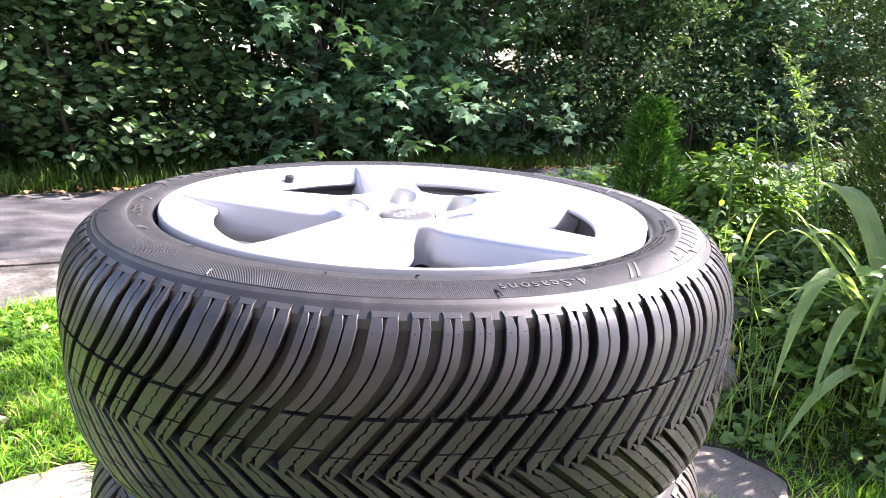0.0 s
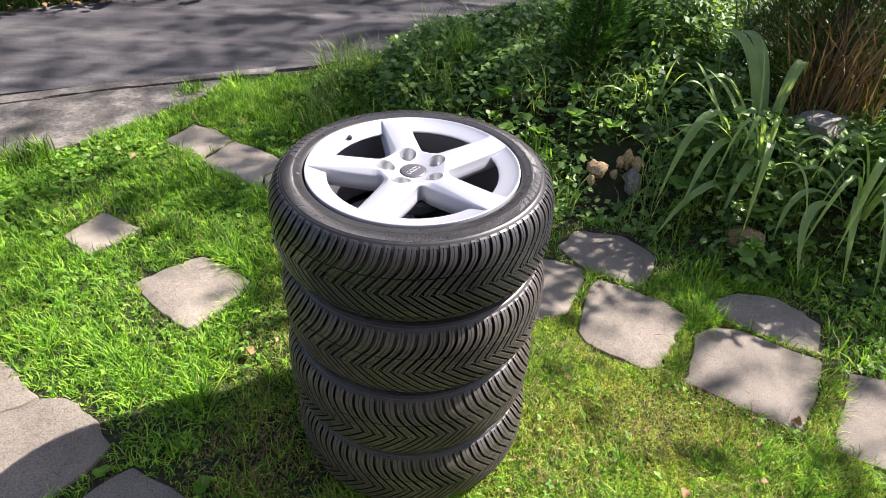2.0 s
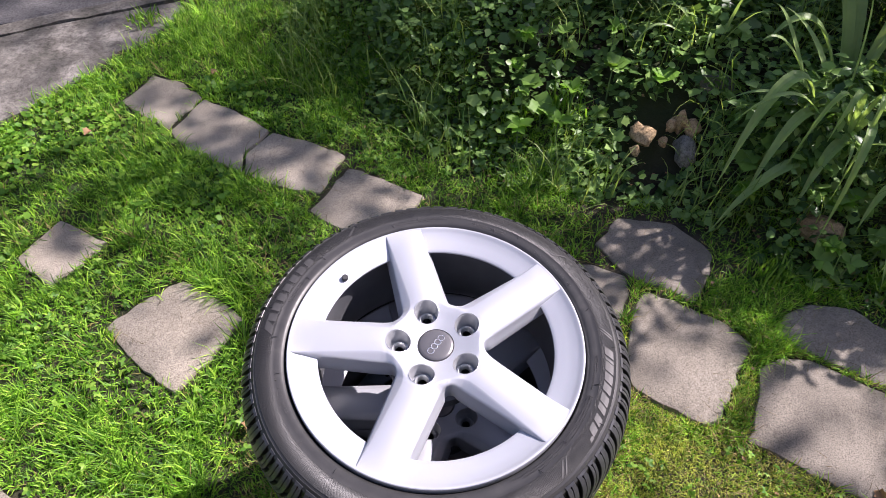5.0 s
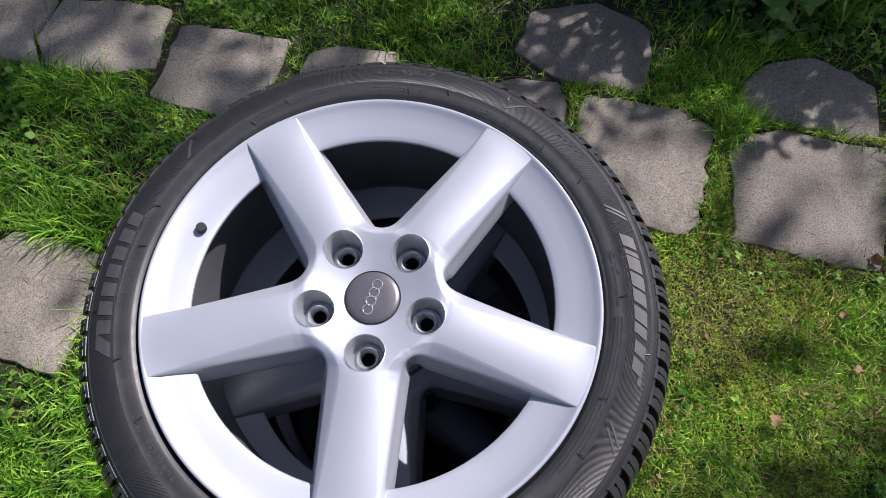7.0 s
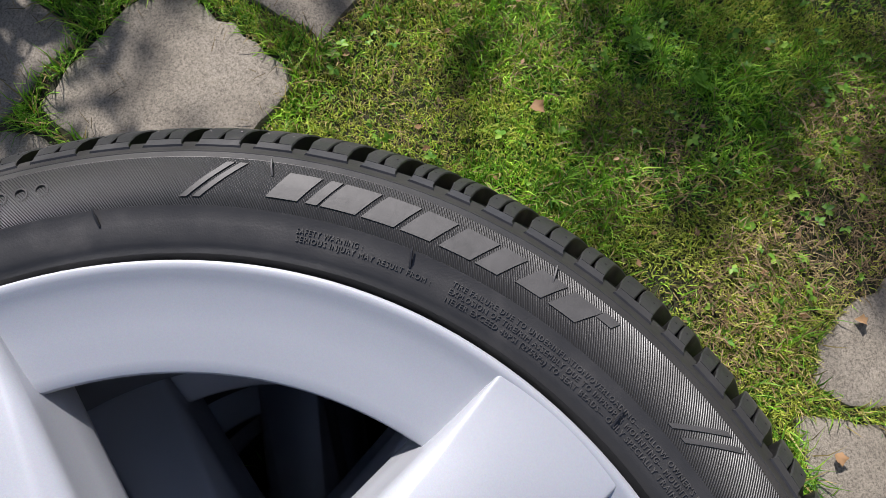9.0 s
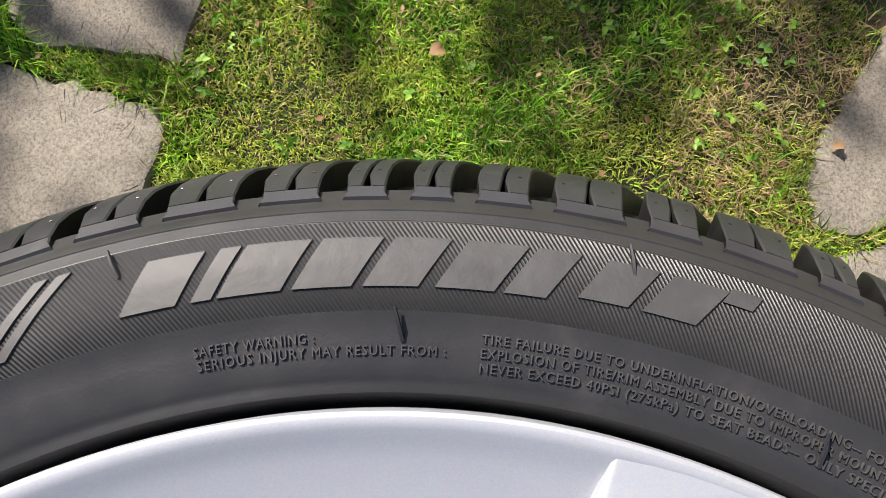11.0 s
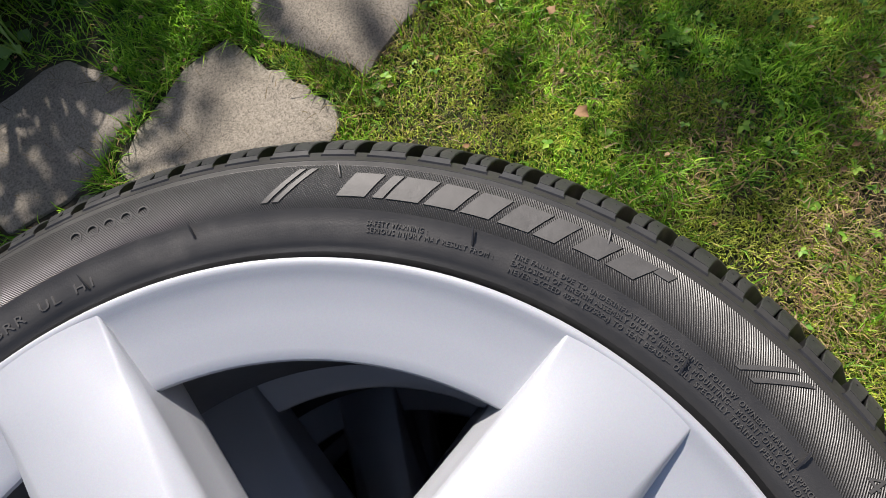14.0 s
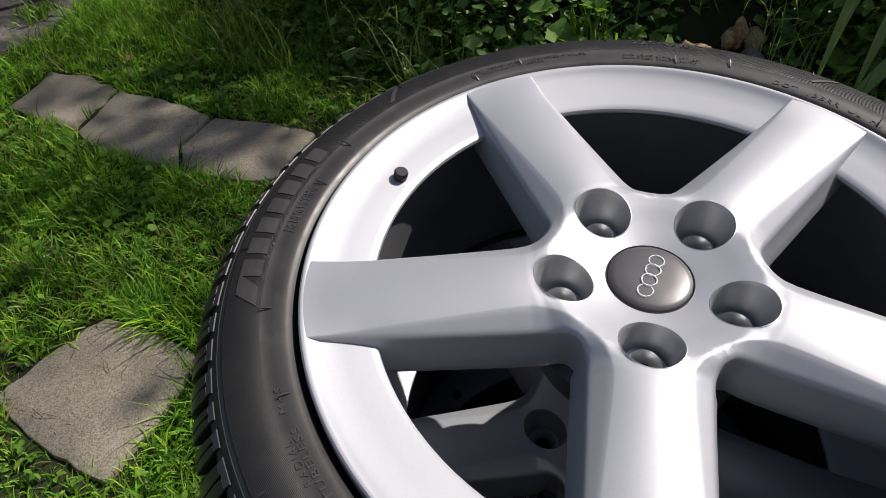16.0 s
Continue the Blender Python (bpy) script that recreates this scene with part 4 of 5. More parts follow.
def open_lawn(x, y, edge=0.012):
    """Places on soil: not on a stone, the kerb, the drive or the road, nor under the wheels."""
    ok = np.hypot(x, y) > 0.225
    for poly in SLABS.values():
        ok &= ~inside(shrunk(poly, edge - 0.019), x, y)
    apron = line(((-3.496, 0.845), (-2.601, 1.164), (-2.105, 1.355), (-1.846, 1.43), (-1.569, 1.829), (-1.371, 2.098), (-1.292, 2.335), (-1.014, 2.5), (-0.617, 2.784)), x)
    ok &= ~((x < -0.98) & (y > apron - 0.01) & (y < line(ROAD_FAR, x) + 0.05))
    ok &= ~((y > line(ROAD_NEAR, x) - 0.03) & (y < line(ROAD_FAR, x) + 0.05))
    return ok


def lumps(x, y, f, seed):
    """A soft random field between 0 and 1."""
    r = np.random.RandomState(seed)
    v = np.zeros(len(x))
    for _ in range(7):
        a, p, q = r.uniform(0, 6.28), r.uniform(0, 6.28), r.uniform(0.6, 1.7) * f
        v += np.sin((x * np.cos(a) + y * np.sin(a)) * q + p)
    return 0.5 + v / 7 * 1.1


def bare_limit(x, y):
    """How thin the turf may get: worn only on the south side of the stack."""
    return 0.58 - 0.42 * step((-0.22 - y) / 0.2) * step((x - 0.3) / 0.2)


def stuff(name, me, label, category):
    return tagged(new(name, me), label, category, kind="stuff")


def build_lawn():
    rng = np.random.default_rng(7)
    groups, dry = [], []

    def sow(x0, x1, y0, y1, per_m2, lo, hi, wide, seed, dry_share=0.10):
        # blades stand in small tufts
        c = int((x1 - x0) * (y1 - y0) * per_m2 / 9)
        cx, cy = np.repeat(rng.uniform(x0, x1, c), 9), np.repeat(rng.uniform(y0, y1, c), 9)
        n = len(cx)
        ox, oy = rng.normal(0, wide * 2.6, n), rng.normal(0, wide * 2.6, n)
        x, y = cx + ox, cy + oy
        grow = np.repeat(rng.uniform(0.55, 1.35, c), 9)
        yaw = np.arctan2(oy, ox) + rng.normal(0, 0.7, n)
        keep = open_lawn(x, y) & (y < line(BANK, x) + 0.35 + 0.9 * (x < 0.1))
        thin = lumps(x, y, 9, seed)
        keep &= rng.uniform(0, 1, n) < np.clip(2.3 * thin - 0.30, bare_limit(x, y), 1.0)
        x, y, yaw, grow = x[keep], y[keep], yaw[keep], grow[keep]
        n = len(x)
        tall = grow * (0.40 + 0.65 * lumps(x, y, 6, seed + 1) + 0.6 * lumps(x, y, 19, seed + 2) ** 2)
        m = turns(rng, n, 12, 74, lo, hi, yaw)
        m[:, :, 1] *= tall[:, None]
        m[:, :, 2] *= tall[:, None]
        length = np.linalg.norm(m[:, :, 0], axis=1)
        w = rng.uniform(0.7, 1.3, n) * wide
        m[:, :, 0] *= (w / length)[:, None]
        p = np.stack([x, y, ground_z(x, y) - 0.002], 1)
        d = rng.uniform(0, 1, n) < dry_share * 2.6 * np.clip(1.1 - lumps(x, y, 9, seed), 0, 1) ** 1.6
        groups.append((BLADE, m[~d], p[~d]))
        dry.append((BLADE, m[d], p[d]))
    # short mossy turf beside the wheels, longer grass further off
    sow(-0.6, 1.35, -1.0, 0.75, 44000, 0.020, 0.050, 0.0032, 31, 0.18)
    sow(-2.2, -0.6, -0.9, 2.3, 23000, 0.032, 0.074, 0.0040, 41, 0.03)
    sow(-0.6, 0.6, 0.75, 2.1, 26000, 0.026, 0.058, 0.0034, 51, 0.06)
    sow(0.6, 2.0, 0.2, 1.1, 16000, 0.025, 0.055, 0.0027, 61, 0.06)
    sow(-1.3, 0.2, 1.7, 3.4, 16000, 0.035, 0.075, 0.0034, 71, 0.05)
    sow(-2.0, 1.4, -2.2, -0.9, 7000, 0.02, 0.05, 0.003, 81, 0.15)
    sow(-5.0, -2.2, -3.2, 1.2, 2600, 0.03, 0.07, 0.006, 85, 0.1)
    sow(-2.2, 5.0, -3.3, -2.2, 2600, 0.03, 0.07, 0.006, 87, 0.1)
    sow(1.35, 5.0, -2.2, 0.9, 3600, 0.03, 0.07, 0.006, 89, 0.1)
    # fine moss between the blades
    n = 190000
    x, y = rng.uniform(-0.15, 1.3, n), rng.uniform(-0.95, 0.55, n)
    k = open_lawn(x, y) & (rng.uniform(0, 1, n) < np.clip(3.0 * lumps(x, y, 17, 78) - 0.65, bare_limit(x, y), 1))
    x, y = x[k], y[k]
    m = turns(rng, len(x), 8, 75, 0.007, 0.019)
    m[:, :, 0] *= (rng.uniform(0.0012, 0.0024, len(x)) / np.linalg.norm(m[:, :, 0], axis=1))[:, None]
    moss = (BLADE, m, np.stack([x, y, ground_z(x, y) + rng.uniform(-0.002, 0.014, len(x)) * (0.3 + lumps(x, y, 24, 77))], 1))
    stuff("moss", scatter_mesh("moss", [moss], M_MOSS), "yellow-green moss between the blades of the lawn", "moss")
    stuff("lawn_grass", scatter_mesh("lawn_grass", groups, M_GRASS), "bright green mossy lawn grass in the sun", "grass")
    stuff("dry_grass", scatter_mesh("dry_grass", dry, M_GRASS2), "straw-coloured dry blades among the lawn", "dry grass")
    # flat brown thatch showing through in patches
    n = 26000
    x, y = rng.uniform(0.25, 1.35, n), rng.uniform(-0.95, 0.35, n)
    k = open_lawn(x, y) & (rng.uniform(0, 1, n) < np.clip(2.4 * lumps(x, y, 13, 91) - 0.95, 0, 1) * (0.35 + 0.65 * step((-0.25 - y) / 0.3)))
    x, y = x[k], y[k]
    m = turns(rng, len(x), -6, 22, 0.012, 0.036)
    m[:, :, 0] *= (0.0019 / np.linalg.norm(m[:, :, 0], axis=1))[:, None]
    stuff("thatch", scatter_mesh("thatch", [(BLADE, m, np.stack([x, y, ground_z(x, y) + rng.uniform(0.006, 0.022, len(x))], 1))], M_THATCH), "dry brown thatch in worn patches of the lawn", "dry grass")
    # clover and other small round leaves
    g = []
    for x0, x1, y0, y1, per, lo, hi in ((-2.0, -0.8, 0.75, 1.75, 2301, 0.014, 0.030), (-1.9, -1.0, 0.9, 1.6, 300, 0.022, 0.040), (-1.5, -0.4, 0.2, 1.1, 700, 0.012, 0.026), (-1.6, -0.5, -0.5, 0.4, 350, 0.014, 0.03),
                                        (0.35, 1.2, -0.85, 0.2, 420, 0.010, 0.024), (-0.9, 0.4, 1.2, 2.2, 1200, 0.014, 0.03), (1.2, 1.8, 0.2, 0.7, 1500, 0.014, 0.03)):
        n = int((x1 - x0) * (y1 - y0) * per)
        x, y = rng.uniform(x0, x1, n), rng.uniform(y0, y1, n)
        k = open_lawn(x, y, 0.0) & (rng.uniform(0, 1, n) < 2.2 * lumps(x, y, 8, 5) - 0.35)
        x, y = x[k], y[k]
        z = ground_z(x, y) + rng.uniform(0.012, 0.040, len(x)) * 0.8
        g.append((ROUND if per % 2 else TRIO, turns(rng, len(x), -10, 35, lo, hi), np.stack([x, y, z], 1)))
    stuff("clover", scatter_mesh("clover", g, M_CLOVER), "light green clover and small round weed leaves in the lawn", "clover")
    # leaf litter on soil and turf
    n = 420
    x, y = rng.uniform(-0.5, 1.6, n), rng.uniform(-0.9, 1.6, n)
    k = open_lawn(x, y) & (np.hypot(x, y) > 0.36)
    x, y = x[k], y[k]
    m = turns(rng, len(x), -10, 25, 0.006, 0.020)
    stuff("leaf_litter", scatter_mesh("leaf_litter", [(SMALL, m, np.stack([x, y, ground_z(x, y) + 0.012 + 0.012 * rng.uniform(0, 1, len(x))], 1))], M_DEAD), "brown dry leaf crumbs lying in the grass", "leaf litter")


build_lawn()


def weed(x, y, count, size, seed, material=None, template=LEAF, tilt=(5, 40), lift=0.008, name="weed", label="low rosette weed with broad light green leaves in lawn", category="weed", group="lawn weeds"):
    """A rosette of leaves; every leaf is a part."""
    rng = np.random.default_rng(seed)
    ob = thing(name, label, category, group, (x, y, float(ground_z(x, y)) + lift))
    base = rng.uniform(0, 6.28)
    for k in range(count):
        m = turns(rng, 1, tilt[0], tilt[1], size * 0.7, size * 1.15, np.array([base + k * 2.4 + rng.normal(0, 0.2)]))
        me = scatter_mesh("leaf", [(template, m, np.zeros((1, 3)))], material or M_CLOVER)
        leaf = new("leaf", me)
        leaf.parent = ob
    if lift > 0.05:
        bm = bmesh.new()
        tube(bm, [(0.006, 0.004, -lift - 0.02), (0, 0, -lift * 0.5), (0, 0, 0.002)], (0.004, 0.003, 0.002), 5)
        part("stalk", bm, M_STALK, ob)
    return ob


for i, (x, y, n, s) in enumerate(((0.912, -0.408, 8, 0.055), (1.002, -0.288, 6, 0.05), (0.843, -0.537, 5, 0.045), (0.683, -0.201, 6, 0.022), (0.713, -0.267, 5, 0.026), (-0.53, -0.275, 7, 0.055), (-0.639, -0.162, 6, 0.05),
                                  (-0.808, -0.245, 6, 0.05), (-0.511, 0.202, 4, 0.032), (-0.988, 0.237, 6, 0.05), (-0.73, 0.108, 5, 0.04), (0.566, -0.613, 5, 0.03), (1.102, -0.597, 7, 0.045), (-1.307, 0.423, 6, 0.06), (-1.866, 1.382, 10, 0.10), (0.765, -0.705, 5, 0.028))):
    weed(x, y, n + 2, s * 0.62, 100 + i, None, ROUND if i % 3 else LEAF)


def fallen_leaf(x, y, size, seed):
    rng = np.random.default_rng(seed)
    me = scatter_mesh("fallen_leaf", [(CURL, turns(rng, 1, -4, 8, size * 0.9, size * 1.05, None, 0.9), np.zeros((1, 3)))], M_DEAD)
    on_stone = any(bool(inside(list(p), np.array([x]), np.array([y]))[0]) for p in SLABS.values())
    ob = tagged(new("fallen_leaf", me), "pinkish brown dry fallen leaf", "fallen leaf", "fallen leaves")
    ob.location = (x, y, 0.016 if on_stone else float(ground_z(x, y)) + 0.034)


for i, (x, y, s) in enumerate(((0.748, -0.212, 0.030), (-0.528, 0.19, 0.04), (1.151, 0.068, 0.032), (0.412, -0.822, 0.022), (0.188, -0.761, 0.022), (-1.429, 1.414, 0.035), (0.962, -0.172, 0.02), (-1.012, 1.797, 0.03), (1.002, -0.044, 0.02))):
    fallen_leaf(x, y, s, 300 + i)


def build_clippings():
    """Dry clippings and twigs along the edges of the stepping stones."""
    rng = np.random.default_rng(57)
    groups = []
    for key in ("a", "b", "c", "d", "e", "l1", "p3", "p4", "n2", "n3"):
        poly = SLABS[key]
        px, py = np.array([p[0] for p in poly]), np.array([p[1] for p in poly])
        n = 90
        x, y = rng.uniform(px.min(), px.max(), n), rng.uniform(py.min(), py.max(), n)
        k = inside(poly, x, y) & (~inside(shrunk(poly, 0.05), x, y) | (rng.uniform(0, 1, n) < 0.15))
        x, y = x[k], y[k]
        m = turns(rng, len(x), -3, 6, 0.012, 0.05)
        m[:, :, 0] *= (0.0016 / np.linalg.norm(m[:, :, 0], axis=1))[:, None]
        groups.append((BLADE, m, np.stack([x, y, np.full(len(x), 0.0125)], 1)))
    stuff("grass_clippings", scatter_mesh("grass_clippings", groups, M_STRAW), "dry brown grass clippings and twigs on the stones", "clippings")


build_clippings()

# ---- planted bank ----
def build_bank():
    rng = np.random.default_rng(17)

    def area(n, x0, x1, y0, y1, inset):
        x, y = rng.uniform(x0, x1, n), rng.uniform(y0, y1, n)
        k = (y > line(BANK, x) + inset + 0.07 * (lumps(x, y, 14, 3) - 0.5)) & (y < line(ROAD_NEAR, x) - 0.05) & open_lawn(x, y, -0.01)
        return x[k], y[k]
    groups = []
    x, y = area(34000, -0.35, 2.8, 0.6, 3.6, 0.0)
    k = (np.hypot(x - 0.78, y - 1.29) > 0.13) & (np.hypot(x - 1.86, y - 1.95) > 0.3) & (rng.uniform(0, 1, len(x)) < 0.25 + 1.3 * lumps(x, y, 11, 9) + 2.0 * np.clip(y - line(BANK, x) - 0.25, 0, 1))
    x, y = x[k], y[k]
    h = 0.03 + 0.16 * lumps(x, y, 7, 8) * step((y - line(BANK, x)) / 0.3) + 0.12 * step((y - 1.7) / 0.7) * step((x + 0.5) / 0.8)
    z = ground_z(x, y) + h * rng.uniform(0.15, 1.0, len(x)) ** 0.7
    pick = rng.integers(0, 4, len(x))
    yaw = rng.normal(-1.6, 1.5, len(x))
    for t, (tmpl, lo, hi) in enumerate(((SMALL, 0.022, 0.048), (LOBED, 0.026, 0.052), (SMALL, 0.016, 0.036), (ROUND, 0.016, 0.034))):
        k = pick == t
        groups.append((tmpl, turns(rng, int(k.sum()), -35, 30, lo, hi, yaw[k]), np.stack([x[k], y[k], z[k]], 1)))
    stuff("ground_cover", scatter_mesh("ground_cover", groups, M_IVY), "dark green ivy and strawberry leaves covering the bank", "ground cover")
    # light airy weeds with fine leaves at the road side of the bank
    x, y = area(30000, -0.75, 2.4, 1.75, 4.4, 0.12)
    k = (rng.uniform(0, 1, len(x)) < 1.5 * lumps(x, y, 6, 21) - 0.1) & (np.hypot(x - 1.86, y - 1.95) > 0.45)
    x, y = x[k], y[k]
    top = (0.10 + 0.22 * lumps(x, y, 5, 22)) * (0.45 + 0.55 * step((x - 0.6) / 0.4)) * step((y - line(BANK, x)) / 0.5) * (0.55 + 0.45 * step((x + 0.6) / 0.7))
    z = ground_z(x, y) + top * rng.uniform(0.2, 1.0, len(x)) ** 0.6
    stuff("bank_weeds", scatter_mesh("bank_weeds", [(LEAF, turns(rng, len(x), -30, 45, 0.022, 0.050), np.stack([x, y, z], 1))], M_VINE), "fresh green nettle-like weeds on the bank top", "weeds")
    # rough grass in tufts on the bank
    x, y = area(15000, -0.9, 2.6, 0.7, 4.2, -0.05)
    k = lumps(x, y, 10, 33) > 0.5
    x, y = x[k], y[k]
    m = turns(rng, len(x), 30, 85, 0.08, 0.30)
    m[:, :, 0] *= (0.0045 / np.linalg.norm(m[:, :, 0], axis=1))[:, None]
    stuff("bank_grass", scatter_mesh("bank_grass", [(ARCH, m, np.stack([x, y, ground_z(x, y)], 1))], M_LONG), "rough grass growing through the bank plants", "grass")


build_bank()


def strap_leaf(bm, base, tip, top, width, droop=0.0):
    """One long arching leaf: from its base over a highest point to its tip, keeled, tapered."""
    base, tip, top = Vector(base), Vector(tip), Vector(top)
    ctrl = top * 2 - (base + tip) / 2
    rows = []
    n = 14
    for i in range(n + 1):
        t = i / n
        p = base * (1 - t) ** 2 + ctrl * 2 * t * (1 - t) + tip * t * t
        d = (base * (t - 1) + ctrl * (1 - 2 * t) + tip * t)
        d.normalize()
        side = d.cross(Vector((0, 0, 1)))
        if side.length < 0.05:
            side = Vector((1, 0, 0))
        side.normalize()
        nrm = side.cross(d)
        w = width * (0.55 + 0.45 * math.sin(min(1, t * 1.6) * math.pi / 2)) * (1 - max(0, (t - 0.45) / 0.55) ** 1.7) / 2 + 0.0006
        rows.append([bm.verts.new(p - side * w + nrm * w * 0.35), bm.verts.new(p - side * w * 0.5 + nrm * w * 0.08), bm.verts.new(p - nrm * 0.0008),
                     bm.verts.new(p + side * w * 0.5 + nrm * w * 0.08), bm.verts.new(p + side * w + nrm * w * 0.35)])
    grid_faces(bm, rows)


def strap_plant(label, leaves, at, extra=0, seed=0):
    rng = random.Random(seed)
    leaves = list(leaves)
    for k in range(extra):
        a, reach = rng.uniform(2.2, 5.6), rng.uniform(0.18, 0.42)
        base = (at[0] + rng.uniform(-0.05, 0.05), at[1] + rng.uniform(-0.05, 0.05), at[2])
        tip = (at[0] + reach * math.cos(a), at[1] + reach * math.sin(a), at[2] + rng.uniform(-0.06, 0.25))
        top = (at[0] + 0.55 * reach * math.cos(a), at[1] + 0.55 * reach * math.sin(a), at[2] + rng.uniform(0.20, 0.38))
        leaves.append((base, tip, top, rng.uniform(0.012, 0.034)))
    ob = thing("strap_leaved_plant", label, "garden plant", "arching plants on the bank", at)
    for base, tip, top, w in leaves:
        bm = bmesh.new()
        off = Vector(at)
        strap_leaf(bm, Vector(base) - off, Vector(tip) - off, Vector(top) - off, w)
        part("leaf", bm, M_STRAP, ob, smooth=0)
    return ob


def gz(x, y):
    return float(ground_z(x, y))


rng_b = random.Random(77)
for i in range(34):
    x = rng_b.uniform(0.15, 1.45)
    y = float(line(BANK, x)) + rng_b.uniform(0.03, 0.55)
    if math.hypot(x - 0.78, y - 1.27) < 0.17:
        continue
    size = rng_b.uniform(0.040, 0.070)
    weed(x, y, rng_b.randint(5, 9), size, 900 + i, rng_b.choice((M_VINE, M_VINE, M_CLOVER)), rng_b.choice((LOBED, TRIO, LEAF)), (0, 45), rng_b.uniform(0.09, 0.17),
         "bank_plant", "rosette of lobed fresh green leaves growing on the bank", "plant", "small plants on the bank")


# arching leaves: base, tip, highest point, width
strap_plant("arching green strap-leaved plant on the bank edge", [
    ((1.257, 1.163, 0.186), (0.909, 1.035, 0.149), (1.107, 1.217, 0.465), 0.050),
    ((1.277, 1.134, 0.186), (0.999, 0.999, 0.13), (1.148, 1.14, 0.381), 0.040),
    ((1.337, 1.088, 0.167), (0.904, 0.929, 0.056), (1.117, 1.041, 0.242), 0.042),
    ((1.396, 1.07, 0.167), (1.148, 0.945, 0.13), (1.257, 1.056, 0.344), 0.042),
    ((1.316, 1.185, 0.186), (1.227, 1.289, 0.753), (1.276, 1.251, 0.577), 0.014),
    ((1.337, 1.185, 0.186), (1.107, 1.451, 0.567), (1.236, 1.338, 0.446), 0.030),
    ((1.296, 1.233, 0.205), (0.978, 1.272, 0.558), (1.097, 1.275, 0.512), 0.026),
    ((1.377, 1.128, 0.186), (1.596, 0.979, 0.279), (1.476, 1.092, 0.446), 0.030),
    ((1.276, 1.203, 0.205), (1.037, 1.391, 0.614), (1.117, 1.335, 0.512), 0.026)], (1.316, 1.146, 0.167), 9, 4)
strap_plant("broad blue-green arching leaves behind the strap plant", [
    ((1.396, 1.401, 0.26), (1.176, 1.687, 0.618), (1.305, 1.574, 0.614), 0.075),
    ((1.415, 1.402, 0.26), (1.275, 1.768, 0.558), (1.375, 1.635, 0.614), 0.065),
    ((1.415, 1.363, 0.26), (1.574, 1.534, 0.512), (1.494, 1.463, 0.577), 0.05),
    ((1.376, 1.381, 0.26), (1.077, 1.421, 0.465), (1.216, 1.435, 0.521), 0.05)], (1.406, 1.383, 0.242))
strap_plant("drooping green strap leaves at the lawn edge", [
    ((1.635, 0.95, 0.186), (1.388, 0.699, 0.047), (1.427, 0.856, 0.26), 0.036),
    ((1.655, 0.921, 0.186), (1.537, 0.664, 0.047), (1.556, 0.821, 0.316), 0.034),
    ((1.675, 0.922, 0.186), (1.636, 0.628, 0.037), (1.636, 0.785, 0.344), 0.036),
    ((1.714, 0.923, 0.186), (1.795, 0.633, 0.056), (1.755, 0.788, 0.335), 0.034),
    ((1.635, 0.979, 0.186), (1.338, 0.873, 0.112), (1.436, 0.954, 0.279), 0.03),
    ((1.695, 0.961, 0.186), (1.894, 0.87, 0.167), (1.795, 0.945, 0.372), 0.03)], (1.665, 0.941, 0.149), 7, 5)
strap_plant("thin yellow-green arching grass leaves on the bank", [
    ((0.958, 1.583, 0.26), (0.679, 1.575, 0.316), (0.779, 1.607, 0.4), 0.014),
    ((0.958, 1.593, 0.26), (0.758, 1.733, 0.335), (0.838, 1.678, 0.428), 0.013),
    ((0.978, 1.584, 0.26), (0.898, 1.464, 0.391), (0.927, 1.524, 0.419), 0.014),
    ((0.978, 1.564, 0.26), (1.037, 1.585, 0.558), (1.007, 1.585, 0.465), 0.014),
    ((0.978, 1.603, 0.26), (1.077, 1.47, 0.512), (1.037, 1.527, 0.484), 0.013)], (0.968, 1.584, 0.242))


def rock(x, y, z, sx, sy, sz, seed, material, label):
    rng = random.Random(seed)
    bm = bmesh.new()
    bmesh.ops.create_icosphere(bm, subdivisions=3, radius=1)
    o = Vector((rng.uniform(-9, 9), rng.uniform(-9, 9), rng.uniform(-9, 9)))
    for v in bm.verts:
        d = 1 + 0.5 * noise.noise(v.co * 1.1 + o) + 0.22 * noise.noise(v.co * 2.6 + o) + 0.07 * noise.noise(v.co * 7 + o)
        v.co = Vector((v.co.x * d * sx, v.co.y * d * sy, v.co.z * d * sz))
    bmesh.ops.rotate(bm, verts=bm.verts, matrix=Matrix.Rotation(rng.uniform(0, 6), 3, "Z"))
    ob = link_mesh("stone", bm, material, None, label, 50, category="stone", group="stones on the bank")
    ob.location = (x, y, z - 0.35 * sz)


for i, (x, y, z, sx, sy, sz) in enumerate(((0.839, 1.326, 0.194, 0.030, 0.024, 0.042), (0.883, 1.308, 0.18, 0.034, 0.028, 0.030), (0.809, 1.315, 0.18, 0.016, 0.016, 0.026), (0.709, 1.302, 0.153, 0.050, 0.035, 0.035),
                                           (0.779, 1.266, 0.149, 0.018, 0.015, 0.024), (0.68, 1.243, 0.122, 0.018, 0.018, 0.02), (1.257, 0.919, 0.081, 0.075, 0.05, 0.05))):
    rock(x, y, z, sx, sy, sz, 500 + i, M_ROCK, "tan rounded field stone set in the bank")
for i, (x, y, z, sx, sy, sz) in enumerate(((0.859, 1.239, 0.135, 0.055, 0.04, 0.045), (1.591, 1.298, 0.405, 0.12, 0.10, 0.05), (0.978, 1.467, 0.261, 0.06, 0.04, 0.06), (0.4, 1.791, 0.27, 0.085, 0.05, 0.045))):
    rock(x, y, z, sx, sy, sz, 540 + i, M_GREYROCK, "grey weathered stone half buried in the bank")


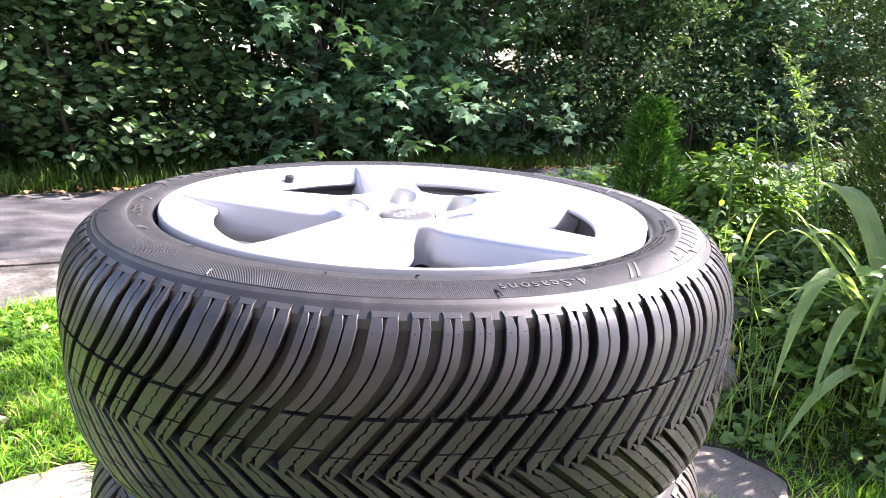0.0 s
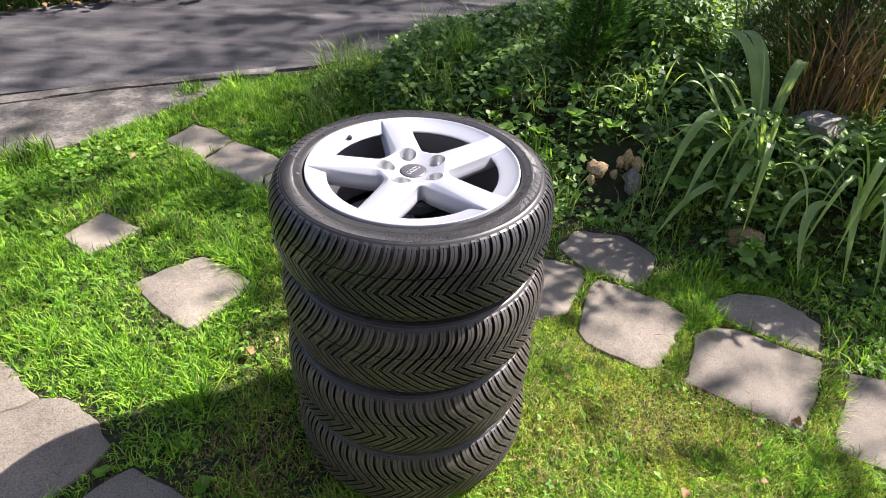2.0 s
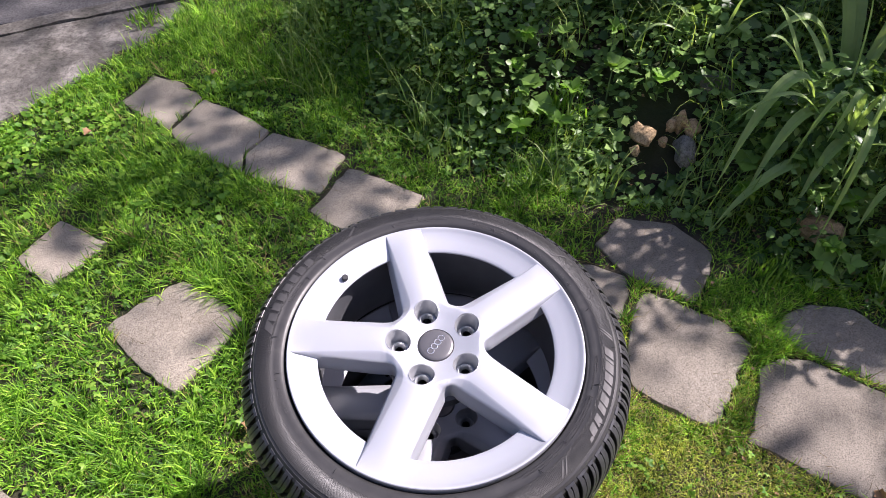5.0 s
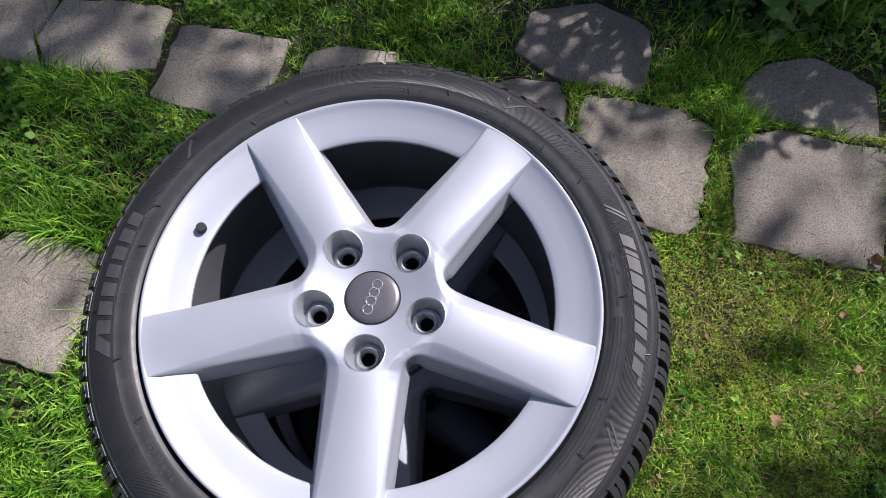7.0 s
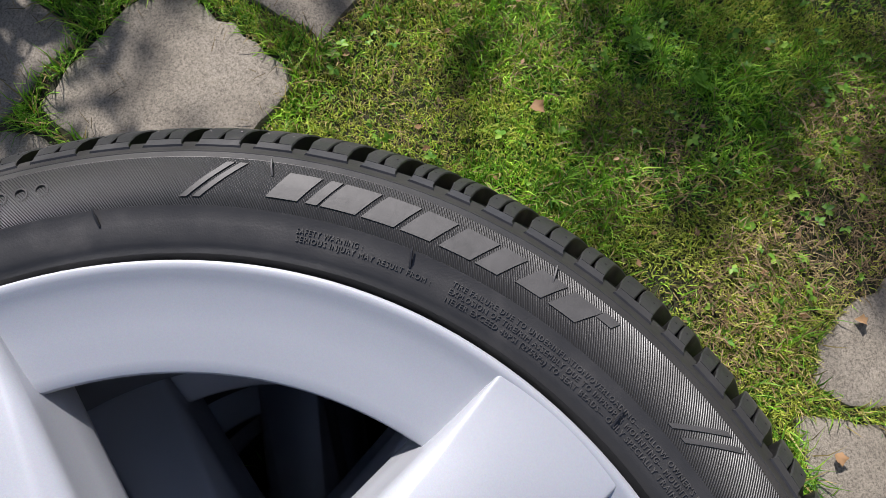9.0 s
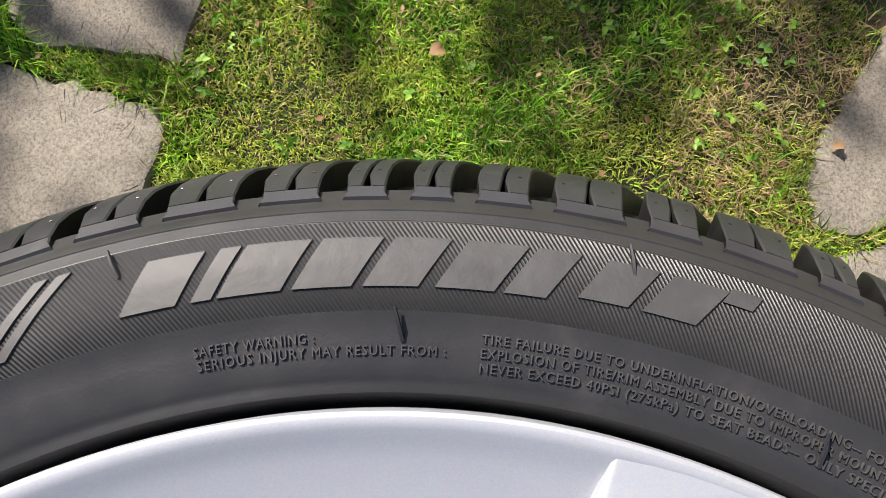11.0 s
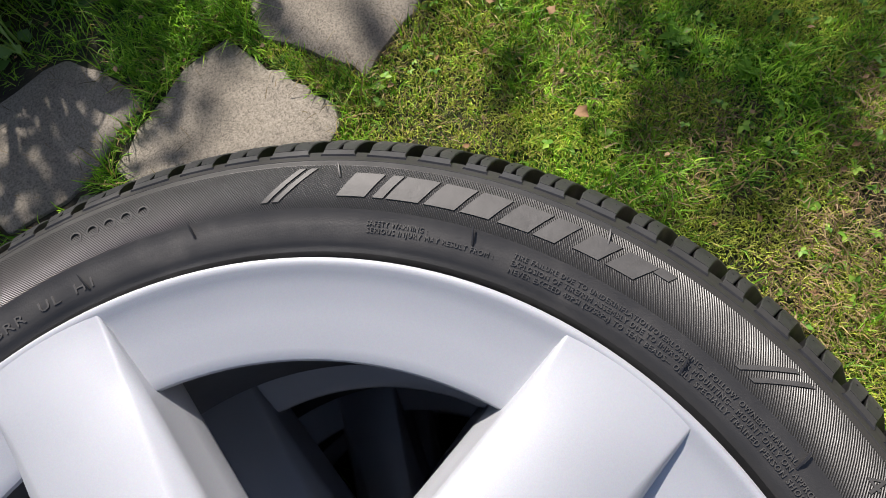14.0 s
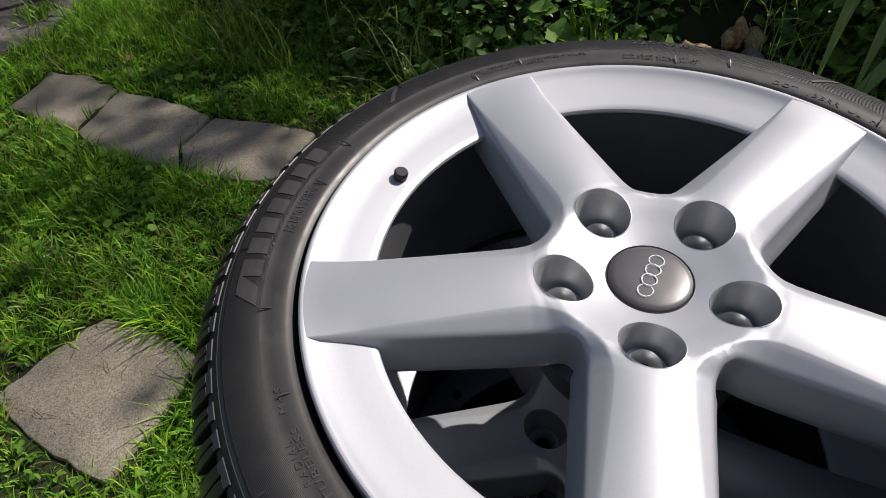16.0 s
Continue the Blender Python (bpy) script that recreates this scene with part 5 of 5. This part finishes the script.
def conifer(x, y, z, height, radius, seed, label, count, material=None, spray=1.0, rough=0.3, shape=(0.75, 1.0, 0.88, 0.5, 0.24, 0.06)):
    """A dense small conifer: trunk, and a crown of many short sprays."""
    rng = np.random.default_rng(seed)
    ob = thing("conifer", label, "conifer", "garden conifers", (x, y, z))
    bm = bmesh.new()
    tube(bm, [(0, 0, -0.05), (0.003, 0, height * 0.5), (0, 0.003, height * 0.92)], (radius * 0.12, radius * 0.07, 0.003))
    part("trunk", bm, M_BARK, ob)
    t = rng.uniform(0.0, 1.0, count) ** 1.15
    prof = np.interp(t, (0, 0.12, 0.35, 0.7, 0.92, 1.0), shape) * radius
    a = rng.uniform(0, 6.28, count)
    lump = 0.82 + rough * np.sin(a * 3 + t * 17 + seed) * np.sin(a * 5 - t * 23)
    r = prof * lump * rng.uniform(0.45, 1.0, count) ** 0.5
    pos = np.stack([r * np.cos(a), r * np.sin(a), t * height + rng.normal(0, 0.01, count)], 1)
    m = turns(rng, count, 15, 70, 0.016 * spray, 0.038 * spray, a + rng.normal(0, 0.5, count))
    m[:, :, 0] *= 0.5
    crown = new("crown", scatter_mesh("crown", [(SMALL, m, pos)], material or M_NEEDLE))
    crown.parent = ob
    return ob


conifer(0.725, 1.955, gz(0.725, 1.955), 0.62, 0.17, 61, "small upright yellow-green dwarf conifer on the bank", 12000, M_DWARF, 0.95, 0.42, (0.9, 1.0, 0.85, 0.62, 0.46, 0.16))
conifer(1.892, 1.978, gz(1.892, 1.978) - 0.02, 1.04, 0.52, 62, "dense dark green juniper bush beside the strap plant", 28000)
conifer(2.184, 2.618, gz(2.184, 2.618) - 0.02, 0.74, 0.44, 64, "low spreading dark juniper at the roadside edge of bank", 16000)
# stands out of view, added for its shade on the bank
conifer(2.656, 2.236, gz(2.656, 2.236), 1.8, 0.5, 63, "unseen dark green juniper added to shade the bank", 11000)


def vine_mound(x, y, z, rx, ry, rz, seed, label, count, size, material):
    """A mound of leaves hanging over its own stems."""
    rng = np.random.default_rng(seed)
    ob = thing("leafy_shrub", label, "shrub", "shrubs on the bank", (x, y, z))
    for k in range(5):
        a = k * 1.26 + rng.uniform(-0.3, 0.3)
        bm = bmesh.new()
        tube(bm, [(0, 0, -0.03), (0.3 * rx * math.cos(a), 0.3 * ry * math.sin(a), rz * 0.6), (0.75 * rx * math.cos(a), 0.75 * ry * math.sin(a), rz * 0.85)], (0.008, 0.006, 0.003), 6)
        part("stem", bm, M_STALK, ob)
    u = rng.normal(0, 1, (count, 3))
    u /= np.linalg.norm(u, axis=1)[:, None]
    u[:, 2] = np.abs(u[:, 2])
    lump = 0.8 + 0.3 * lumps(u[:, 0] * 2 + u[:, 2], u[:, 1] * 2, 4, seed)
    rad = rng.uniform(0.55, 1.0, count) ** 0.5 * lump
    pos = u * rad[:, None] * np.array([rx, ry, rz])
    yaw = np.arctan2(u[:, 1], u[:, 0]) + rng.normal(0, 0.5, count)
    crown = new("foliage", scatter_mesh("foliage", [(LEAF, turns(rng, count, -50, 15, size * 0.6, size * 1.2, yaw), pos)], material))
    crown.parent = ob
    return ob


vine_mound(1.105, 2.095, gz(1.105, 2.095), 0.26, 0.24, 0.48, 71, "leafy green vine climbing over a low shrub", 1500, 0.055, M_VINE)
vine_mound(0.997, 1.906, gz(0.997, 1.906), 0.24, 0.20, 0.24, 72, "heart-shaped dark leaves beneath the conifer", 700, 0.065, M_IVY)
vine_mound(1.595, 1.271, gz(1.595, 1.271) - 0.02, 0.26, 0.20, 0.20, 73, "mixed dark green undergrowth on the bank", 800, 0.05, M_IVY)
vine_mound(1.299, 1.237, gz(1.299, 1.237) - 0.02, 0.30, 0.22, 0.26, 75, "leafy green undergrowth round the strap plant", 1100, 0.05, M_IVY)
# not in view: added for the leaf shade it casts on the stepping stones
vine_mound(2.334, 1.625, gz(2.334, 1.625), 0.46, 0.44, 2.05, 76, "unseen tall loose shrub added to shade the stones", 1400, 0.065, M_VINE)
# undergrowth made taller outside the view so that it shades the stones
vine_mound(2.05, 1.03, gz(2.05, 1.03), 0.34, 0.26, 0.96, 74, "mixed leafy undergrowth, raised to shade the stones", 1350, 0.06, M_VINE)


def tall_weed(x, y, height, lean, seed, label, leaf=0.05, plume=False):
    rng = np.random.default_rng(seed)
    ob = thing("tall_weed", label, "weed", "tall weeds on the bank", (x, y, gz(x, y)))
    pts = [Vector((lean * (t ** 2), 0.02 * math.sin(t * 3), height * t)) for t in (0, 0.25, 0.5, 0.75, 1.0)]
    bm = bmesh.new()
    tube(bm, pts, (0.006, 0.005, 0.004, 0.003, 0.0015), 6)
    part("stalk", bm, M_STALK, ob)
    n = int(height / 0.016)
    t = rng.uniform(0.2, 1.0, n)
    pos = np.stack([lean * t ** 2, 0.02 * np.sin(t * 3), height * t], 1)
    me = scatter_mesh("foliage", [(LEAF, turns(rng, n, -35, 50, leaf * 0.5, leaf * 1.2, None, 0.6), pos)], M_VINE)
    f = new("foliage", me)
    f.parent = ob
    if plume:
        # a loose branched flower head in bud
        small = []
        for k in range(16):
            t0 = 0.55 + 0.45 * k / 16
            a, l = k * 2.4, 0.05 + 0.16 * (1 - t0)
            base = np.array((lean * t0 ** 2, 0.02 * math.sin(t0 * 3), height * t0))
            way = np.array((math.cos(a) * 0.8, math.sin(a) * 0.8, 0.55)) * l
            u = rng.uniform(0.15, 1.0, 26)
            small.append(base + u[:, None] * way + rng.normal(0, 0.006, (26, 3)))
        head = new("flower_head", scatter_mesh("flower_head", [(SMALL, turns(rng, 16 * 26, -20, 70, 0.012, 0.026), np.concatenate(small))], M_PLUME))
        head.parent = ob
        tagged(head, "pale grey-green budding flower head", kind="stuff")


for i, (x, y, h, l) in enumerate(((1.335, 2.063, 0.66, -0.16), (1.434, 1.968, 0.74, -0.2), (1.156, 1.94, 0.62, -0.05), (0.938, 1.758, 0.40, 0.05), (1.036, 1.82, 0.42, -0.04), (1.573, 2.167, 0.85, -0.34), (1.226, 1.523, 0.42, -0.06), (0.599, 1.992, 0.32, 0.05))):
    tall_weed(x, y, h, l, 600 + i, "tall budding herb leaning over the bank" if i == 5 else "tall green herb with narrow leaves on the bank", plume=i == 5)


def grass_tuft(x, y, n, h, seed, label, material=None, wide=0.009, spread=0.03):
    rng = np.random.default_rng(seed)
    m = turns(rng, n, 50, 88, h * 0.6, h)
    m[:, :, 0] *= (wide / np.linalg.norm(m[:, :, 0], axis=1))[:, None]
    pos = np.stack([rng.normal(0, spread, n), rng.normal(0, spread, n), np.zeros(n)], 1)
    ob = tagged(new("grass_tuft", scatter_mesh("grass_tuft", [(BLADE, m, pos)], material or M_CLOVER)), label, "grass tuft", "grass tufts")
    ob.location = (x, y, gz(x, y))


for i, (x, y, n, h) in enumerate(((0.101, 2.065, 60, 0.30), (-1.866, 1.382, 50, 0.14), (-1.46, 2.203, 60, 0.09), (-1.262, 2.375, 40, 0.10), (0.431, 1.451, 30, 0.2), (-0.069, 2.508, 50, 0.3), (0.577, 2.528, 50, 0.35), (1.397, 0.719, 40, 0.14), (1.079, 0.767, 40, 0.12))):
    grass_tuft(x, y, n, h, 700 + i, "upright tuft of long green grass")


grass_tuft(1.691, 1.571, 90, 0.75, 720, "tall brown dry grass clump in front of the juniper", M_DEAD, 0.007, 0.06)
grass_tuft(1.832, 1.516, 70, 0.65, 721, "tall brown dry grass clump in front of the juniper", M_DEAD, 0.007, 0.06)
grass_tuft(-1.917, 1.345, 60, 0.16, 722, "dark green grass tuft at the drive edge", M_VERGE, 0.008, 0.05)


# ---- far side of the lane ----
def build_verge():
    rng = np.random.default_rng(27)
    n = 40000
    x = rng.uniform(-6, 12, n)
    off = rng.uniform(0, 1, n) ** 1.6 * 2.2
    y = line(ROAD_FAR, x) + 0.02 + off
    m = turns(rng, n, 25, 85, 0.06, 0.22)
    m[:, :, 0] *= (0.010 / np.linalg.norm(m[:, :, 0], axis=1))[:, None]
    stuff("verge_grass", scatter_mesh("verge_grass", [(BLADE, m, np.stack([x, y, ground_z(x, y)], 1))], M_VERGE), "shaded rough grass verge under the hedge", "grass")
    n = 26000
    x = rng.uniform(0.2, 11, n)
    y = line(ROAD_NEAR, x) - 0.06 - rng.uniform(0, 1, n) * np.clip(x * 1.2, 0.3, 4.0)
    k = (y > line(BANK, x) + 0.9) & (x > 1.6)
    x, y = x[k], y[k]
    m = turns(rng, len(x), 25, 85, 0.08, 0.24)
    m[:, :, 0] *= (0.011 / np.linalg.norm(m[:, :, 0], axis=1))[:, None]
    stuff("wayside_grass", scatter_mesh("wayside_grass", [(BLADE, m, np.stack([x, y, ground_z(x, y)], 1))], M_VERGE), "long wayside grass between bank and lane", "grass")
    n = 900
    x = rng.uniform(-4, 8, n)
    y = line(ROAD_FAR, x) + rng.normal(-0.03, 0.06, n)
    stuff("verge_litter", scatter_mesh("verge_litter", [(SMALL, turns(rng, n, -5, 30, 0.03, 0.07), np.stack([x, y, np.full(n, 0.024)], 1))], M_DEAD), "dry fallen leaves along the far road edge", "leaf litter")


build_verge()


def shrub(x, y, height, width, seed, label, count, leaf, template, material, name="hedge_shrub", group="hedge across the lane", low=0.08):
    """A tall hedge shrub: several stems with side branches, and loose layers of leaves with gaps."""
    rng = np.random.default_rng(seed)
    ob = thing(name, label, "shrub", group, (x, y, gz(x, y)))
    tips = []
    for k in range(8):
        a = rng.uniform(0, 6.28)
        sx, sy = width * 0.55 * math.cos(a), width * 0.38 * math.sin(a)
        girth = rng.uniform(0.009, 0.026) * height / 3.6
        pts = [Vector((sx * 0.45 + rng.normal(0, 0.08), sy * 0.4, -0.05))]
        for j in range(1, 6):
            t = j / 5
            pts.append(Vector((sx * (0.45 + 0.65 * t) + rng.normal(0, 0.13), sy * (0.4 + 0.6 * t) + rng.normal(0, 0.12), height * t * rng.uniform(0.88, 1.0))))
        bm = bmesh.new()
        tube(bm, pts, [girth * (1 - 0.8 * j / 5) for j in range(6)], 6)
        for j in range(1, 5):
            b = rng.uniform(0, 6.28)
            l = rng.uniform(0.3, 0.7) * width * 0.5
            e = pts[j] + Vector((math.cos(b) * l, math.sin(b) * l, rng.uniform(0.05, 0.35)))
            tube(bm, [pts[j], (pts[j] + e) / 2 + Vector((0, 0, 0.04)), e], (0.012, 0.008, 0.004), 5)
            tips.append(e)
            tips.append(pts[j])
        part("stem", bm, M_BARK, ob)
        tips.append(pts[-1])
    tips = np.array([tuple(t) for t in tips])
    # leaf clusters round the branches, each cluster a loose flat spray
    nc = count // 22
    c = tips[rng.integers(0, len(tips), nc)] + rng.normal(0, 1, (nc, 3)) * np.array([width * 0.26, width * 0.22, 0.26])
    c[:, 2] = np.clip(c[:, 2], low + rng.uniform(0, 0.25, nc), height * 1.08)
    c = np.concatenate([c, np.stack([rng.normal(0, width * 0.4, nc // 8), rng.normal(-0.15, width * 0.3, nc // 8), rng.uniform(0.05, 0.9, nc // 8)], 1)])
    nc = len(c)
    per = rng.integers(12, 32, nc)
    pos = np.repeat(c, per, 0) + rng.normal(0, 1, (per.sum(), 3)) * np.array([0.11, 0.10, 0.06])
    yaw = np.repeat(rng.uniform(0, 6.28, nc), per) + rng.normal(0, 0.9, per.sum())
    crown = new("crown", scatter_mesh("crown", [(template, turns(rng, len(pos), -55, 15, leaf * 0.65, leaf * 1.2, yaw), pos)], material))
    crown.parent = ob
    return ob


HEDGE = ((-5.6, 2.9), (-4.4, 3.75), (-3.5, 4.5), (-2.7, 5.1), (-1.9, 5.65), (-1.1, 6.2), (-0.2, 6.75), (0.8, 7.35), (1.8, 7.95), (2.9, 8.55), (4.1, 9.2), (5.4, 9.95), (6.8, 10.8), (8.4, 11.7))
for i, (x, y) in enumerate(HEDGE):
    maple = i in (4, 5, 6, 10)
    shrub(x, y, 3.6 + 0.5 * math.sin(i * 2.1), 1.5, 800 + i, "maple shrub with bluish green leaves in the hedge" if maple else "tall shaded hedge shrub with round green leaves",
          6500 if maple else 10000, 0.125 if maple else 0.078, MAPLE if maple else (ROUND if i < 4 else SMALL), M_HEDGE2 if maple else M_HEDGE)
for i in range(12):
    x, y = -6.0 + i * 1.5, 4.6 + i * 0.92
    shrub(x, y + 1.2, 4.6 + 0.6 * math.sin(i * 1.7), 1.9, 840 + i, "tall dark bush behind the hedge", 7200, 0.15, SMALL, M_HEDGE, low=1.1)


def tree(x, y, height, spread, seed, label, count, leaf=0.11, clear=0.3):
    """A shade tree out of view: tapered trunk, limbs, and a crown of leaf clusters with gaps."""
    rng = np.random.default_rng(seed)
    ob = thing("tree", label, "tree", "trees beside the garden", (x, y, gz(x, y)))
    bm = bmesh.new()
    trunk = [Vector((rng.normal(0, 0.05) * j, rng.normal(0, 0.05) * j, height * 0.85 * j / 5 - 0.1)) for j in range(6)]
    tube(bm, trunk, [0.08 * spread * (1 - 0.16 * j) * height / 7 for j in range(6)], 10)
    part("trunk", bm, M_BARK, ob)
    tips = []
    for k in range(11):
        j = rng.integers(2, 6)
        a = k * 2.4
        l = spread * rng.uniform(0.5, 1.0)
        e = trunk[j] + Vector((math.cos(a) * l, math.sin(a) * l, rng.uniform(0.2, 1.2)))
        mid = (trunk[j] + e) / 2 + Vector((0, 0, 0.25))
        bm = bmesh.new()
        tube(bm, [trunk[j], mid, e], (0.03 * spread, 0.02 * spread, 0.008), 7)
        part("limb", bm, M_BARK, ob)
        tips += [e, mid]
    tips = np.array([tuple(t) for t in tips])
    nc = count // 24
    c = tips[rng.integers(0, len(tips), nc)] + rng.normal(0, 1, (nc, 3)) * np.array([spread * 0.25, spread * 0.25, height * 0.09])
    c[:, 2] = np.clip(c[:, 2], height * clear, height * 1.1)
    pos = np.repeat(c, 24, 0) + rng.normal(0, 0.16, (nc * 24, 3))
    crown = new("crown", scatter_mesh("crown", [(SMALL, turns(rng, len(pos), -50, 30, leaf * 0.7, leaf * 1.3), pos)], M_HEDGE))
    crown.parent = ob
    return ob


# unseen trees, set where their crowns shade lawn, stones and lane
tree(4.05, 2.85, 4.0, 0.45, 904, "unseen slender tree placed to shade path and bank", 190, 0.12, 0.9)
tree(5.25, 1.54, 5.0, 0.32, 905, "unseen slender tree placed to shade the lawn", 220, 0.12, 0.86)
tree(5.75, 2.80, 4.6, 0.2, 906, "unseen slender tree placed to shade the stones", 168, 0.12, 0.9)
tree(3.38, 3.78, 4.6, 0.42, 907, "unseen slender tree placed to shade grass by the path", 420, 0.12, 0.82)
tree(8.6, 8.6, 8.5, 2.4, 902, "unseen leafy tree placed to shade lane and hedge", 9000)
tree(6.9, 6.5, 8.6, 1.6, 903, "unseen leafy tree placed to shade the lane", 3600)
